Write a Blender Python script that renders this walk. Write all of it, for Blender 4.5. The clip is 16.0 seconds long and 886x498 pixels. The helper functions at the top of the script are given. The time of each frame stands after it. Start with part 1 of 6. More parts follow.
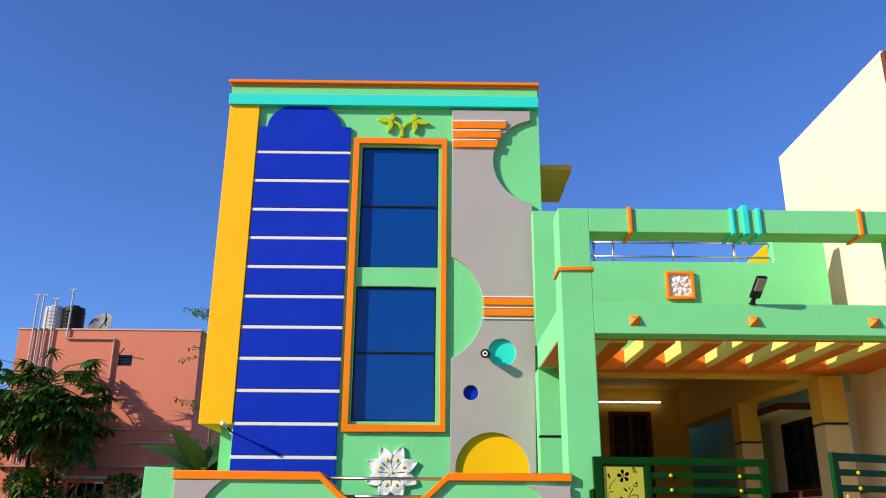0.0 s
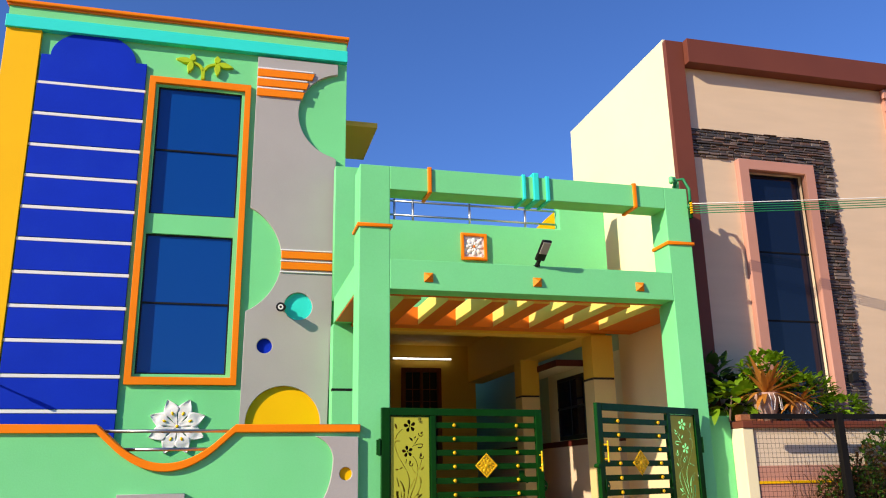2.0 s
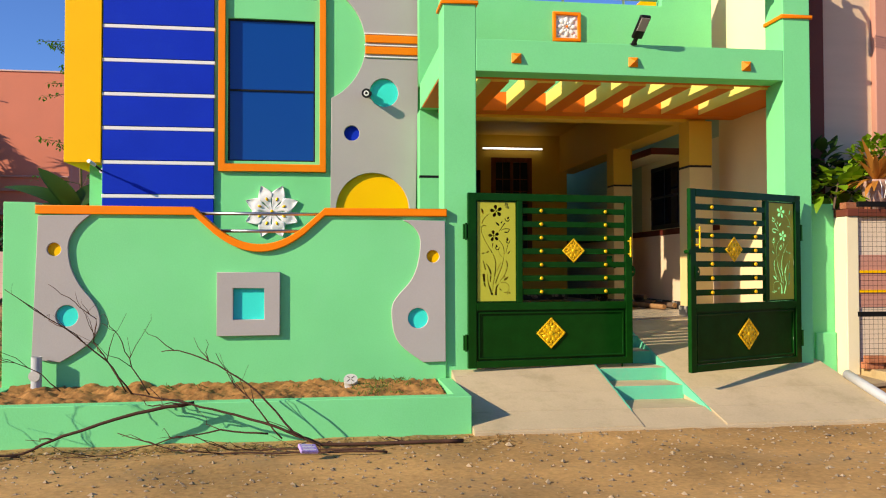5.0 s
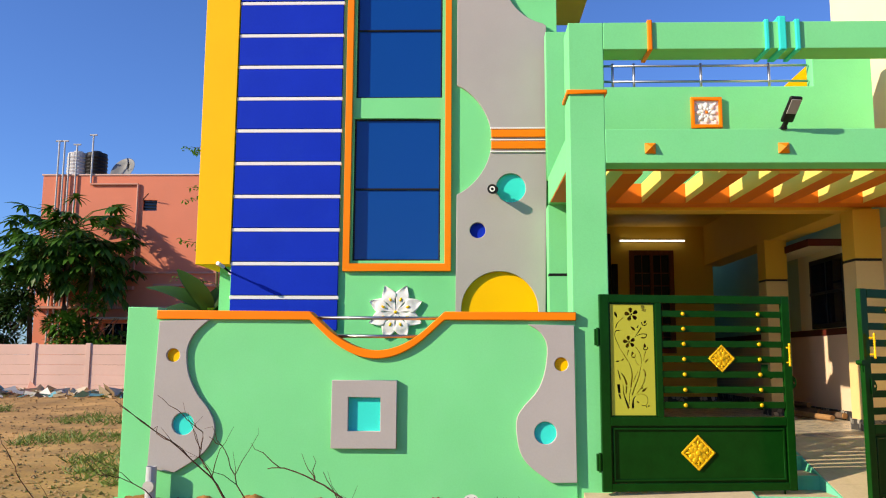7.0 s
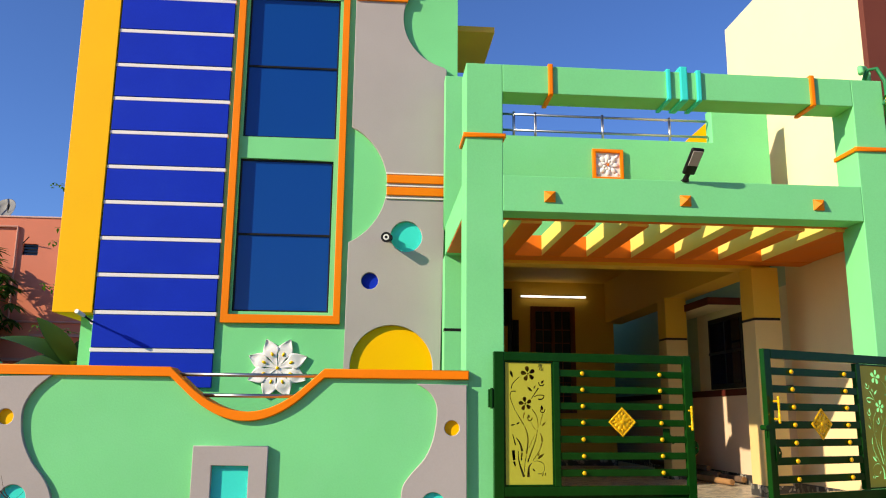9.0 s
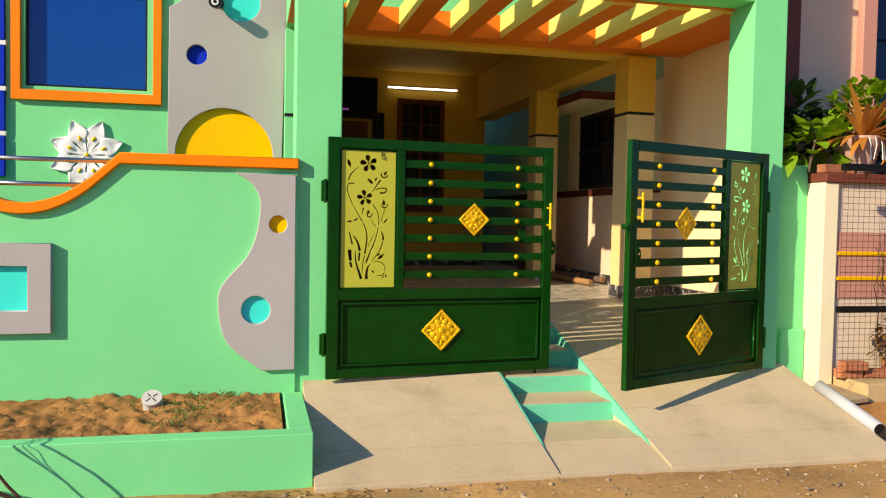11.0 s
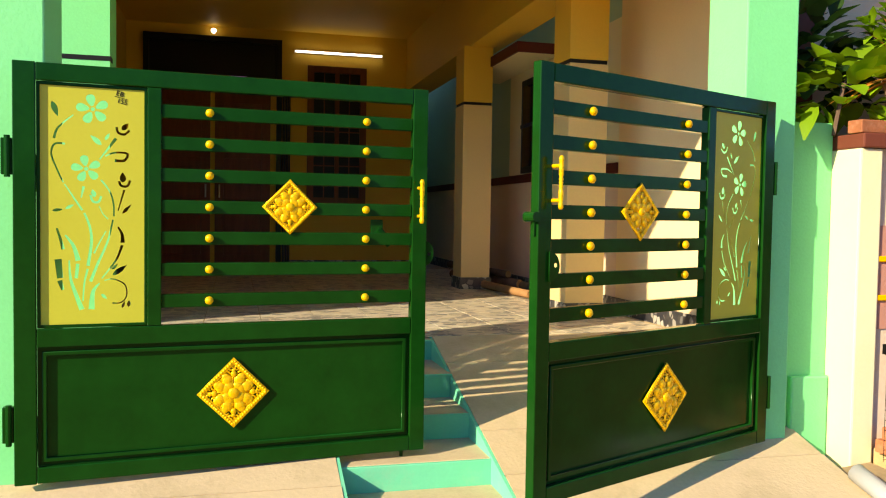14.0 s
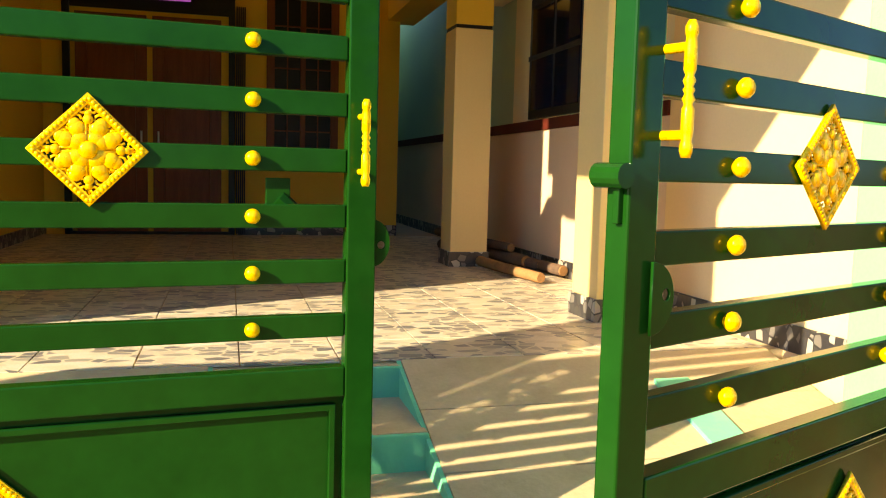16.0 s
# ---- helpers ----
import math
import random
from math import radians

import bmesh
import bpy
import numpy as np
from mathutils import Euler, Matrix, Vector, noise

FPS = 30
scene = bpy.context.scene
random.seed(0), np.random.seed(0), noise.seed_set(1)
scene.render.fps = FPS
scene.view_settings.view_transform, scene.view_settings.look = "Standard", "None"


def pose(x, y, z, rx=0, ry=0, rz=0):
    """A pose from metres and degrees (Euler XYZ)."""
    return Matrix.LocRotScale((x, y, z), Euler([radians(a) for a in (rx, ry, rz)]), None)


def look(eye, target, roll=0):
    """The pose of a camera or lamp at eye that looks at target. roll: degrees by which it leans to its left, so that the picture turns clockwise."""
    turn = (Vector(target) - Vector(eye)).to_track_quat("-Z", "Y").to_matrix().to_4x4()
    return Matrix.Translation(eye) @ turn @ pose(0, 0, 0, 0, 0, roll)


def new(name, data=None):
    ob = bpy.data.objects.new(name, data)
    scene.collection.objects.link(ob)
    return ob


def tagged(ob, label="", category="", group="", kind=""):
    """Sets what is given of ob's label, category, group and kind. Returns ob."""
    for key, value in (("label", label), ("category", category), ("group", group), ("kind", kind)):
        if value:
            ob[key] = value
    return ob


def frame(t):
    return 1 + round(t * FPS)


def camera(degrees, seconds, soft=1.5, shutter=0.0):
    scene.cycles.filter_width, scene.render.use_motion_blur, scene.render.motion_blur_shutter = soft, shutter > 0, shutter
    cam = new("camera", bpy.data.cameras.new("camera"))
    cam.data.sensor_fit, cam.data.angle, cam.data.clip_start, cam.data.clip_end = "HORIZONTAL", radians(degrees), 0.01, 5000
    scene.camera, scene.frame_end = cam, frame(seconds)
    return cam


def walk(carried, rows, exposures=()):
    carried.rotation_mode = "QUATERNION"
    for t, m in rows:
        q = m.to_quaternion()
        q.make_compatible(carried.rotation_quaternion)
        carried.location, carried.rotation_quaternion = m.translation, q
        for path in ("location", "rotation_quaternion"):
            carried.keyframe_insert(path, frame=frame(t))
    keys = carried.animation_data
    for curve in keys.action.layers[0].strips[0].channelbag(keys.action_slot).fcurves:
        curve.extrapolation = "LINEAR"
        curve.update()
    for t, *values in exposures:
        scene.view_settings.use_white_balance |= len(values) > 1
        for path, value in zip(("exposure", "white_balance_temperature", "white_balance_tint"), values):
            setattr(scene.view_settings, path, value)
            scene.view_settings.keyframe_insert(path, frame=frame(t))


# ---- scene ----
cam = camera(57.0, 16.0, soft=1.1)
PATH = [
    (0, (0.474, 0.238, 1.542), (0.492, 2.135, 2.177), 0.4),
    (0.5, (0.459, 0.256, 1.534), (0.625, 2.142, 2.18), -0.1),
    (1, (0.453, 0.262, 1.525), (0.778, 2.13, 2.161), -0.6),
    (1.5, (0.512, 0.221, 1.492), (0.956, 2.077, 2.093), -1.0),
    (2, (0.524, 0.219, 1.475), (1.017, 2.081, 2.014), -1.0),
    (2.5, (0.521, 0.25, 1.467), (1.022, 2.133, 1.915), -0.7),
    (3, (0.557, 0.205, 1.436), (1.054, 2.112, 1.777), -0.5),
    (3.5, (0.599, 0.169, 1.416), (1.089, 2.094, 1.647), -0.4),
    (4, (0.636, 0.171, 1.409), (1.101, 2.113, 1.531), -0.3),
    (4.2, (0.636, 0.217, 1.399), (1.078, 2.166, 1.482), -0.3),
    (6.3, (0.71, 0.719, 1.477), (0.702, 2.718, 1.514), 0.2),
    (6.5, (0.773, 0.791, 1.514), (0.74, 2.788, 1.614), 0.1),
    (7, (0.834, 0.947, 1.572), (0.773, 2.928, 1.838), 0.3),
    (7.5, (0.833, 1.081, 1.617), (0.781, 3.039, 2.022), 0.7),
    (8, (0.849, 1.218, 1.608), (0.86, 3.158, 2.093), 0.4),
    (8.5, (0.865, 1.342, 1.6), (0.977, 3.278, 2.09), 0.6),
    (9, (1.021, 1.572, 1.627), (1.184, 3.525, 2.027), 0.5),
    (9.5, (1.126, 1.763, 1.609), (1.338, 3.739, 1.835), 0.7),
    (10, (1.295, 2.039, 1.581), (1.556, 4.022, 1.615), 1.0),
    (10.2, (1.227, 2.119, 1.593), (1.57, 4.089, 1.561), 1.0),
    (12.3, (2.174, 3.423, 1.593), (2.678, 5.356, 1.504), 1.2),
    (12.5, (2.196, 3.567, 1.557), (2.711, 5.498, 1.478), 1.2),
    (13, (2.463, 3.941, 1.54), (2.953, 5.878, 1.443), 0.9),
    (13.5, (2.657, 4.375, 1.568), (3.184, 6.301, 1.463), 0.9),
    (14, (2.913, 4.759, 1.559), (3.407, 6.695, 1.476), 0.9),
    (14.5, (3.079, 5.259, 1.571), (3.577, 7.191, 1.428), 0.9),
    (15, (3.196, 5.727, 1.584), (3.703, 7.652, 1.391), 1.2),
    (15.5, (3.337, 6.149, 1.571), (3.837, 8.076, 1.374), 1.4),
    (16, (3.454, 6.59, 1.556), (3.964, 8.515, 1.369), 1.5),
]
walk(cam, [(t, look(eye, target, roll)) for t, eye, target, roll in PATH],
     [(0.0, 0.30, 7000, 10), (2.0, 0.28, 7200, 10), (4.2, 0.22, 7600, 10), (6.5, 0.45, 7500, 10), (7.2, 0.36, 7500, 10), (9.5, 0.26, 7700, 10), (10.0, 0.30, 7700, 10), (12.5, 0.56, 7800, 8), (14.0, 0.82, 8300, 6), (14.5, 0.92, 8300, 5), (15.5, 1.30, 8900, 8), (16.0, 1.46, 9300, 9)])

# ---- world, sun ----
SUN_DIR = Vector((1.0, 0.5, -0.52)).normalized()
world = bpy.data.worlds.new("sky")
scene.world = world
world.use_nodes = True
wn = world.node_tree.nodes
wl = world.node_tree.links
sky = wn.new("ShaderNodeTexSky")
sky.sky_type = "NISHITA"
sky.sun_disc = False
sky.sun_elevation = math.asin(-SUN_DIR.z)
sky.sun_rotation = math.atan2(-SUN_DIR.x, -SUN_DIR.y)
sky.air_density, sky.dust_density, sky.ozone_density = 1.0, 0.4, 3.0
vivid = wn.new("ShaderNodeMix")
vivid.data_type, vivid.blend_type = "RGBA", "MULTIPLY"
vivid.inputs[0].default_value = 1.0
vivid.inputs[7].default_value = (0.58, 0.95, 1.72, 1)
wl.new(sky.outputs[0], vivid.inputs[6])
wl.new(vivid.outputs[2], wn["Background"].inputs[0])
wn["Background"].inputs[1].default_value = 0.094
sun = new("sun", bpy.data.lights.new("sun", "SUN"))
sun.data.energy, sun.data.angle, sun.data.color = 5.0, radians(0.53), (1.0, 0.90, 0.74)
sun.matrix_world = look((-20, -10, 14), Vector((-20, -10, 14)) + SUN_DIR)


# ---- materials ----
def mat(name, col, rough=0.6, metal=0.0, var=0.08, scale=2.0, fine=60.0, bump=0.15, spec=0.2, stain=0.0, stain_col=(0.2, 0.15, 0.1), stretch=(1, 1, 1), coat=0.0, rnd=0.0):
    """Paint, plaster, metal or earth: colour varied at two scales, fine relief, optional stains and per-piece variation."""
    m = bpy.data.materials.new(name)
    m.use_nodes = True
    n, l = m.node_tree.nodes, m.node_tree.links
    b = n["Principled BSDF"]
    b.inputs["Roughness"].default_value = rough
    b.inputs["Metallic"].default_value = metal
    b.inputs["Specular IOR Level"].default_value = spec
    b.inputs["Coat Weight"].default_value = coat
    tc = n.new("ShaderNodeTexCoord")
    mp = n.new("ShaderNodeMapping")
    mp.inputs["Scale"].default_value = stretch
    l.new(tc.outputs["Object"], mp.inputs[0])
    big, small = n.new("ShaderNodeTexNoise"), n.new("ShaderNodeTexNoise")
    big.inputs["Scale"].default_value, big.inputs["Detail"].default_value = scale, 6
    small.inputs["Scale"].default_value, small.inputs["Detail"].default_value = fine, 4
    l.new(mp.outputs[0], big.inputs[0])
    l.new(mp.outputs[0], small.inputs[0])
    mix = n.new("ShaderNodeMix")
    mix.data_type = "FLOAT"
    mix.inputs[0].default_value = 0.35
    l.new(big.outputs[0], mix.inputs[2])
    l.new(small.outputs[0], mix.inputs[3])
    ramp = n.new("ShaderNodeMapRange")
    ramp.inputs[1].default_value, ramp.inputs[2].default_value = 0.3, 0.7
    ramp.inputs[3].default_value, ramp.inputs[4].default_value = 1 - var, 1 + var
    l.new(mix.outputs[0], ramp.inputs[0])
    last = ramp.outputs[0]
    if rnd:
        oi = n.new("ShaderNodeObjectInfo")
        r2 = n.new("ShaderNodeMapRange")
        r2.inputs[3].default_value, r2.inputs[4].default_value = 1 - rnd, 1 + rnd
        l.new(oi.outputs["Random"], r2.inputs[0])
        mu = n.new("ShaderNodeMath")
        mu.operation = "MULTIPLY"
        l.new(last, mu.inputs[0])
        l.new(r2.outputs[0], mu.inputs[1])
        last = mu.outputs[0]
    vm = n.new("ShaderNodeVectorMath")
    vm.operation = "SCALE"
    vm.inputs[0].default_value = col
    l.new(last, vm.inputs["Scale"])
    out = vm.outputs[0]
    if stain:
        st = n.new("ShaderNodeTexNoise")
        st.inputs["Scale"].default_value, st.inputs["Detail"].default_value = scale * 1.7, 8
        st.inputs["Roughness"].default_value = 0.7
        mp2 = n.new("ShaderNodeMapping")
        mp2.inputs["Location"].default_value = (13.1, 4.7, 8.3)
        mp2.inputs["Scale"].default_value = stretch
        l.new(tc.outputs["Object"], mp2.inputs[0])
        l.new(mp2.outputs[0], st.inputs[0])
        r3 = n.new("ShaderNodeMapRange")
        r3.inputs[1].default_value, r3.inputs[2].default_value = 0.5, 0.72
        r3.inputs[4].default_value = stain
        l.new(st.outputs[0], r3.inputs[0])
        mc = n.new("ShaderNodeMix")
        mc.data_type = "RGBA"
        mc.inputs[7].default_value = (*stain_col, 1)
        l.new(r3.outputs[0], mc.inputs[0])
        l.new(out, mc.inputs[6])
        out = mc.outputs[2]
    l.new(out, b.inputs["Base Color"])
    rr = n.new("ShaderNodeMapRange")
    rr.inputs[3].default_value, rr.inputs[4].default_value = max(0.02, rough - 0.1), min(1, rough + 0.1)
    l.new(big.outputs[0], rr.inputs[0])
    l.new(rr.outputs[0], b.inputs["Roughness"])
    if bump:
        bp = n.new("ShaderNodeBump")
        bp.inputs["Strength"].default_value, bp.inputs["Distance"].default_value = bump, 0.004
        l.new(small.outputs[0], bp.inputs["Height"])
        l.new(bp.outputs[0], b.inputs["Normal"])
    return m


MINT = mat("mint_wall_paint", (0.17, 0.66, 0.27), 0.62, var=0.07, scale=1.1, fine=70, bump=0.3, stain=0.18, stain_col=(0.24, 0.66, 0.36))
MINT_DARK = mat("sea_green_step_paint", (0.13, 0.60, 0.36), 0.55, var=0.06, scale=5, bump=0.2, stain=0.25, stain_col=(0.35, 0.42, 0.30))
GREY = mat("grey_relief_paint", (0.40, 0.375, 0.36), 0.6, var=0.06, scale=1.5, fine=70, bump=0.25)
ORANGE = mat("orange_paint", (0.90, 0.22, 0.005), 0.5, var=0.05, scale=4, bump=0.08)
RUST = mat("burnt_orange_soffit_paint", (0.72, 0.17, 0.018), 0.55, var=0.06, scale=3, bump=0.1)
CANOPY_YELLOW = mat("pale_yellow_rib_paint", (0.80, 0.64, 0.17), 0.55, var=0.04, scale=3)
YELLOW = mat("golden_yellow_paint", (0.92, 0.50, 0.004), 0.55, var=0.03, scale=2, bump=0.08)
CYAN = mat("turquoise_paint", (0.01, 0.72, 0.62), 0.5, var=0.04, scale=3, bump=0.08)
BLUE = mat("royal_blue_paint", (0.003, 0.030, 0.46), 0.6, spec=0.06, var=0.10, scale=1.6, bump=0.1, stain=0.12, stain_col=(0.02, 0.08, 0.5))
WHITE = mat("white_paint", (0.78, 0.77, 0.76), 0.55, var=0.04, scale=6, bump=0.1)
LIME = mat("lime_green_relief_paint", (0.42, 0.56, 0.02), 0.5, var=0.05, scale=6)
OCHRE = mat("ochre_porch_paint", (0.74, 0.45, 0.065), 0.6, var=0.05, scale=1.5, bump=0.1)
SANDCOL = mat("sand_beige_column_paint", (0.72, 0.53, 0.24), 0.6, var=0.05, scale=1.5, bump=0.1)
CREAM = mat("cream_wall_paint", (0.80, 0.72, 0.48), 0.65, var=0.04, scale=1.2, bump=0.1, stain=0.08, stain_col=(0.6, 0.5, 0.35))
PEACH = mat("peach_wall_paint", (0.74, 0.55, 0.40), 0.6, var=0.05, scale=1.5, bump=0.1, stain=0.1, stain_col=(0.55, 0.4, 0.3))
BEIGE = mat("beige_plaster", (0.66, 0.49, 0.34), 0.7, var=0.06, scale=1.4, fine=40, bump=0.2, stretch=(1, 1, 6))
BROWN = mat("chocolate_brown_paint", (0.16, 0.045, 0.028), 0.5, var=0.08, scale=2)
ROSE = mat("dusty_rose_paint", (0.50, 0.24, 0.18), 0.55, var=0.05, scale=2)
MAROON = mat("maroon_band_paint", (0.10, 0.018, 0.012), 0.5, var=0.1, scale=4)
BLACK = mat("black_paint", (0.012, 0.012, 0.012), 0.4, var=0.1)
GATE = mat("bottle_green_gloss_enamel", (0.003, 0.045, 0.005), 0.16, var=0.2, scale=6, fine=30, bump=0.05, spec=0.12)
PANEL = mat("olive_yellow_sheet_enamel", (0.50, 0.50, 0.055), 0.35, var=0.04, scale=4, bump=0.02)
GOLD = mat("gold_paint", (0.95, 0.55, 0.02), 0.28, metal=0.35, var=0.12, scale=30, fine=120, bump=0.2)
STEEL = mat("stainless_steel", (0.42, 0.43, 0.44), 0.32, metal=1.0, var=0.05, bump=0.02)
CONCRETE = mat("beige_cement_screed", (0.52, 0.41, 0.26), 0.8, var=0.12, scale=1.6, fine=50, bump=0.6, stain=0.5, stain_col=(0.31, 0.25, 0.14))
SOIL = mat("red_brown_soil", (0.35, 0.165, 0.052), 0.95, var=0.45, scale=5, fine=38, bump=1.0, stain=0.6, stain_col=(0.20, 0.095, 0.035))
PINK = mat("salmon_pink_wall_paint", (0.64, 0.205, 0.125), 0.75, var=0.1, scale=0.5, bump=0.2, stain=0.25, stain_col=(0.55, 0.2, 0.13))
PALEPINK = mat("pale_pink_precast_wall", (0.66, 0.44, 0.37), 0.8, var=0.1, scale=0.8, stain=0.3, stain_col=(0.5, 0.36, 0.3))
IRON = mat("black_iron", (0.008, 0.0075, 0.007), 0.55, var=0.2, spec=0.1)
DARK_STEEL = mat("dull_grey_dish_paint", (0.16, 0.17, 0.18), 0.5, var=0.1)
PVC = mat("grey_plastic_pipe", (0.45, 0.46, 0.47), 0.4, var=0.06, scale=8)


def glass(name, col, rough=0.03, spec=0.6):
    m = bpy.data.materials.new(name)
    m.use_nodes = True
    n, l = m.node_tree.nodes, m.node_tree.links
    b = n["Principled BSDF"]
    b.inputs["Base Color"].default_value = (*col, 1)
    b.inputs["Roughness"].default_value = rough
    b.inputs["Specular IOR Level"].default_value = spec
    tc, no, bp = n.new("ShaderNodeTexCoord"), n.new("ShaderNodeTexNoise"), n.new("ShaderNodeBump")
    no.inputs["Scale"].default_value = 1.3
    bp.inputs["Strength"].default_value, bp.inputs["Distance"].default_value = 0.08, 0.01
    l.new(tc.outputs["Object"], no.inputs[0])
    l.new(no.outputs[0], bp.inputs["Height"])
    l.new(bp.outputs[0], b.inputs["Normal"])
    return m


BLUE_GLASS = glass("blue_reflective_film_glass", (0.0, 0.052, 0.27), 0.04, 0.38)
DARK_GLASS = glass("dark_navy_tinted_glass", (0.004, 0.008, 0.022), 0.05, 0.45)


# ---- mesh helpers ----
def mesh_of(bm, name, material):
    me = bpy.data.meshes.new(name)
    bm.normal_update()
    bm.to_mesh(me)
    bm.free()
    for m in material if isinstance(material, (list, tuple)) else [material]:
        me.materials.append(m)
    return me


def part(name, bm, material, parent=None, label="", smooth=False):
    """One mesh object from a bmesh (or a ready mesh), under a thing or a part."""
    me = bm if isinstance(bm, bpy.types.Mesh) else mesh_of(bm, name, material)
    if isinstance(bm, bpy.types.Mesh) and not me.materials:
        me.materials.append(material)
    if smooth:
        for p in me.polygons:
            p.use_smooth = True
    ob = new(name, me)
    if parent:
        ob.parent = parent
    if label:
        tagged(ob, label)
    return ob


def thing(name, label, category, group="", kind="", at=None):
    ob = new(name)
    ob.empty_display_size = 0.1
    if at:
        ob.location = at
    return tagged(ob, label, category, group, kind)


def struct(name, bm, material, label, category="wall"):
    return tagged(part(name, bm, material), label, category, "", "structure")


def box(x0, x1, y0, y1, z0, z1, bm=None, bevel=0.0):
    b = bmesh.new()
    bmesh.ops.create_cube(b, size=1, matrix=Matrix.Translation(((x0 + x1) / 2, (y0 + y1) / 2, (z0 + z1) / 2)) @ Matrix.Diagonal((abs(x1 - x0), abs(y1 - y0), abs(z1 - z0), 1)))
    if bevel:
        bmesh.ops.bevel(b, geom=b.edges[:], offset=bevel, segments=2, affect="EDGES", profile=0.5)
    return merge(bm, b)


def merge(bm, b):
    """Adds b to bm and returns the whole."""
    if bm is None:
        return b
    me = bpy.data.meshes.new("tmp")
    b.to_mesh(me)
    b.free()
    bm.from_mesh(me)
    bpy.data.meshes.remove(me)
    return bm


def prism(points, y0, y1, bm=None, bevel=0.0):
    """A front-facing outline of (x, z), counter-clockwise, from y0 (front) to y1 (back)."""
    b = bmesh.new()
    f = b.faces.new([b.verts.new((x, y0, z)) for x, z in points])
    g = bmesh.ops.extrude_face_region(b, geom=[f])
    bmesh.ops.translate(b, vec=(0, y1 - y0, 0), verts=[v for v in g["geom"] if isinstance(v, bmesh.types.BMVert)])
    bmesh.ops.recalc_face_normals(b, faces=b.faces[:])
    if bevel:
        front = [e for e in b.edges if all(abs(v.co.y - y0) < 1e-6 for v in e.verts)]
        bmesh.ops.bevel(b, geom=front, offset=bevel, segments=2, affect="EDGES", profile=0.5)
    return merge(bm, b)


def side_prism(points, x0, x1, bm=None):
    """An outline of (y, z) swept along x."""
    b = bmesh.new()
    f = b.faces.new([b.verts.new((x0, y, z)) for y, z in points])
    g = bmesh.ops.extrude_face_region(b, geom=[f])
    bmesh.ops.translate(b, vec=(x1 - x0, 0, 0), verts=[v for v in g["geom"] if isinstance(v, bmesh.types.BMVert)])
    bmesh.ops.recalc_face_normals(b, faces=b.faces[:])
    return merge(bm, b)


def rod(p0, p1, r0, r1=None, bm=None, seg=10):
    p0, p1 = Vector(p0), Vector(p1)
    b = bmesh.new()
    d = p1 - p0
    m = Matrix.Translation((p0 + p1) / 2) @ d.to_track_quat("Z", "Y").to_matrix().to_4x4()
    bmesh.ops.create_cone(b, cap_ends=True, segments=seg, radius1=r0, radius2=r0 if r1 is None else r1, depth=d.length, matrix=m)
    return merge(bm, b)


def ball(p, r, bm=None, u=12, v=8, squash=(1, 1, 1)):
    b = bmesh.new()
    bmesh.ops.create_uvsphere(b, u_segments=u, v_segments=v, radius=r, matrix=Matrix.Translation(p) @ Matrix.Diagonal((*squash, 1)))
    return merge(bm, b)


def lathe(profile, p=(0, 0, 0), bm=None, seg=20):
    """Turned shape from (radius, z) pairs round a vertical axis."""
    b = bmesh.new()
    rings = [[b.verts.new((r * math.cos(2 * math.pi * k / seg), r * math.sin(2 * math.pi * k / seg), z)) for k in range(seg)] for r, z in profile]
    for a, c in zip(rings, rings[1:]):
        for k in range(seg):
            b.faces.new((a[k], a[(k + 1) % seg], c[(k + 1) % seg], c[k]))
    b.faces.new(rings[0][::-1])
    b.faces.new(rings[-1])
    bmesh.ops.translate(b, vec=p, verts=b.verts[:])
    return merge(bm, b)


def tube_path(pts, r, bm=None, seg=8, taper=1.0):
    """A round tube through points."""
    b = bmesh.new()
    pts = [Vector(p) for p in pts]
    rings = []
    for i, p in enumerate(pts):
        d = (pts[min(i + 1, len(pts) - 1)] - pts[max(i - 1, 0)]).normalized()
        q = d.to_track_quat("Z", "Y")
        rad = r * (1 + (taper - 1) * i / max(1, len(pts) - 1))
        rings.append([b.verts.new(p + q @ Vector((rad * math.cos(2 * math.pi * k / seg), rad * math.sin(2 * math.pi * k / seg), 0))) for k in range(seg)])
    for a, c in zip(rings, rings[1:]):
        for k in range(seg):
            b.faces.new((a[k], a[(k + 1) % seg], c[(k + 1) % seg], c[k]))
    b.faces.new(rings[0][::-1])
    b.faces.new(rings[-1])
    return merge(bm, b)


def plate(name, loops, y0, y1, material, bevel=0.004):
    """A flat plate of (x, z) loops, inner loops being holes, front face at y0 and back at y1, with softened edges."""
    cu = bpy.data.curves.new(name, "CURVE")
    cu.dimensions, cu.fill_mode = "2D", "BOTH"
    half = (y1 - y0) / 2
    cu.extrude, cu.bevel_depth, cu.bevel_resolution, cu.offset = half - bevel, bevel, 1, -bevel
    for lp in loops:
        sp = cu.splines.new("POLY")
        sp.points.add(len(lp) - 1)
        for q, (x, z) in zip(sp.points, lp):
            q.co = (x, z, 0, 1)
        sp.use_cyclic_u = True
    tmp = bpy.data.objects.new("tmp", cu)
    scene.collection.objects.link(tmp)
    me = bpy.data.meshes.new_from_object(tmp.evaluated_get(bpy.context.evaluated_depsgraph_get()))
    bpy.data.objects.remove(tmp)
    bpy.data.curves.remove(cu)
    me.name = name
    me.transform(Matrix.Translation((0, (y0 + y1) / 2, 0)) @ Matrix.Rotation(radians(90), 4, "X"))
    me.materials.clear()
    me.materials.append(material)
    return me


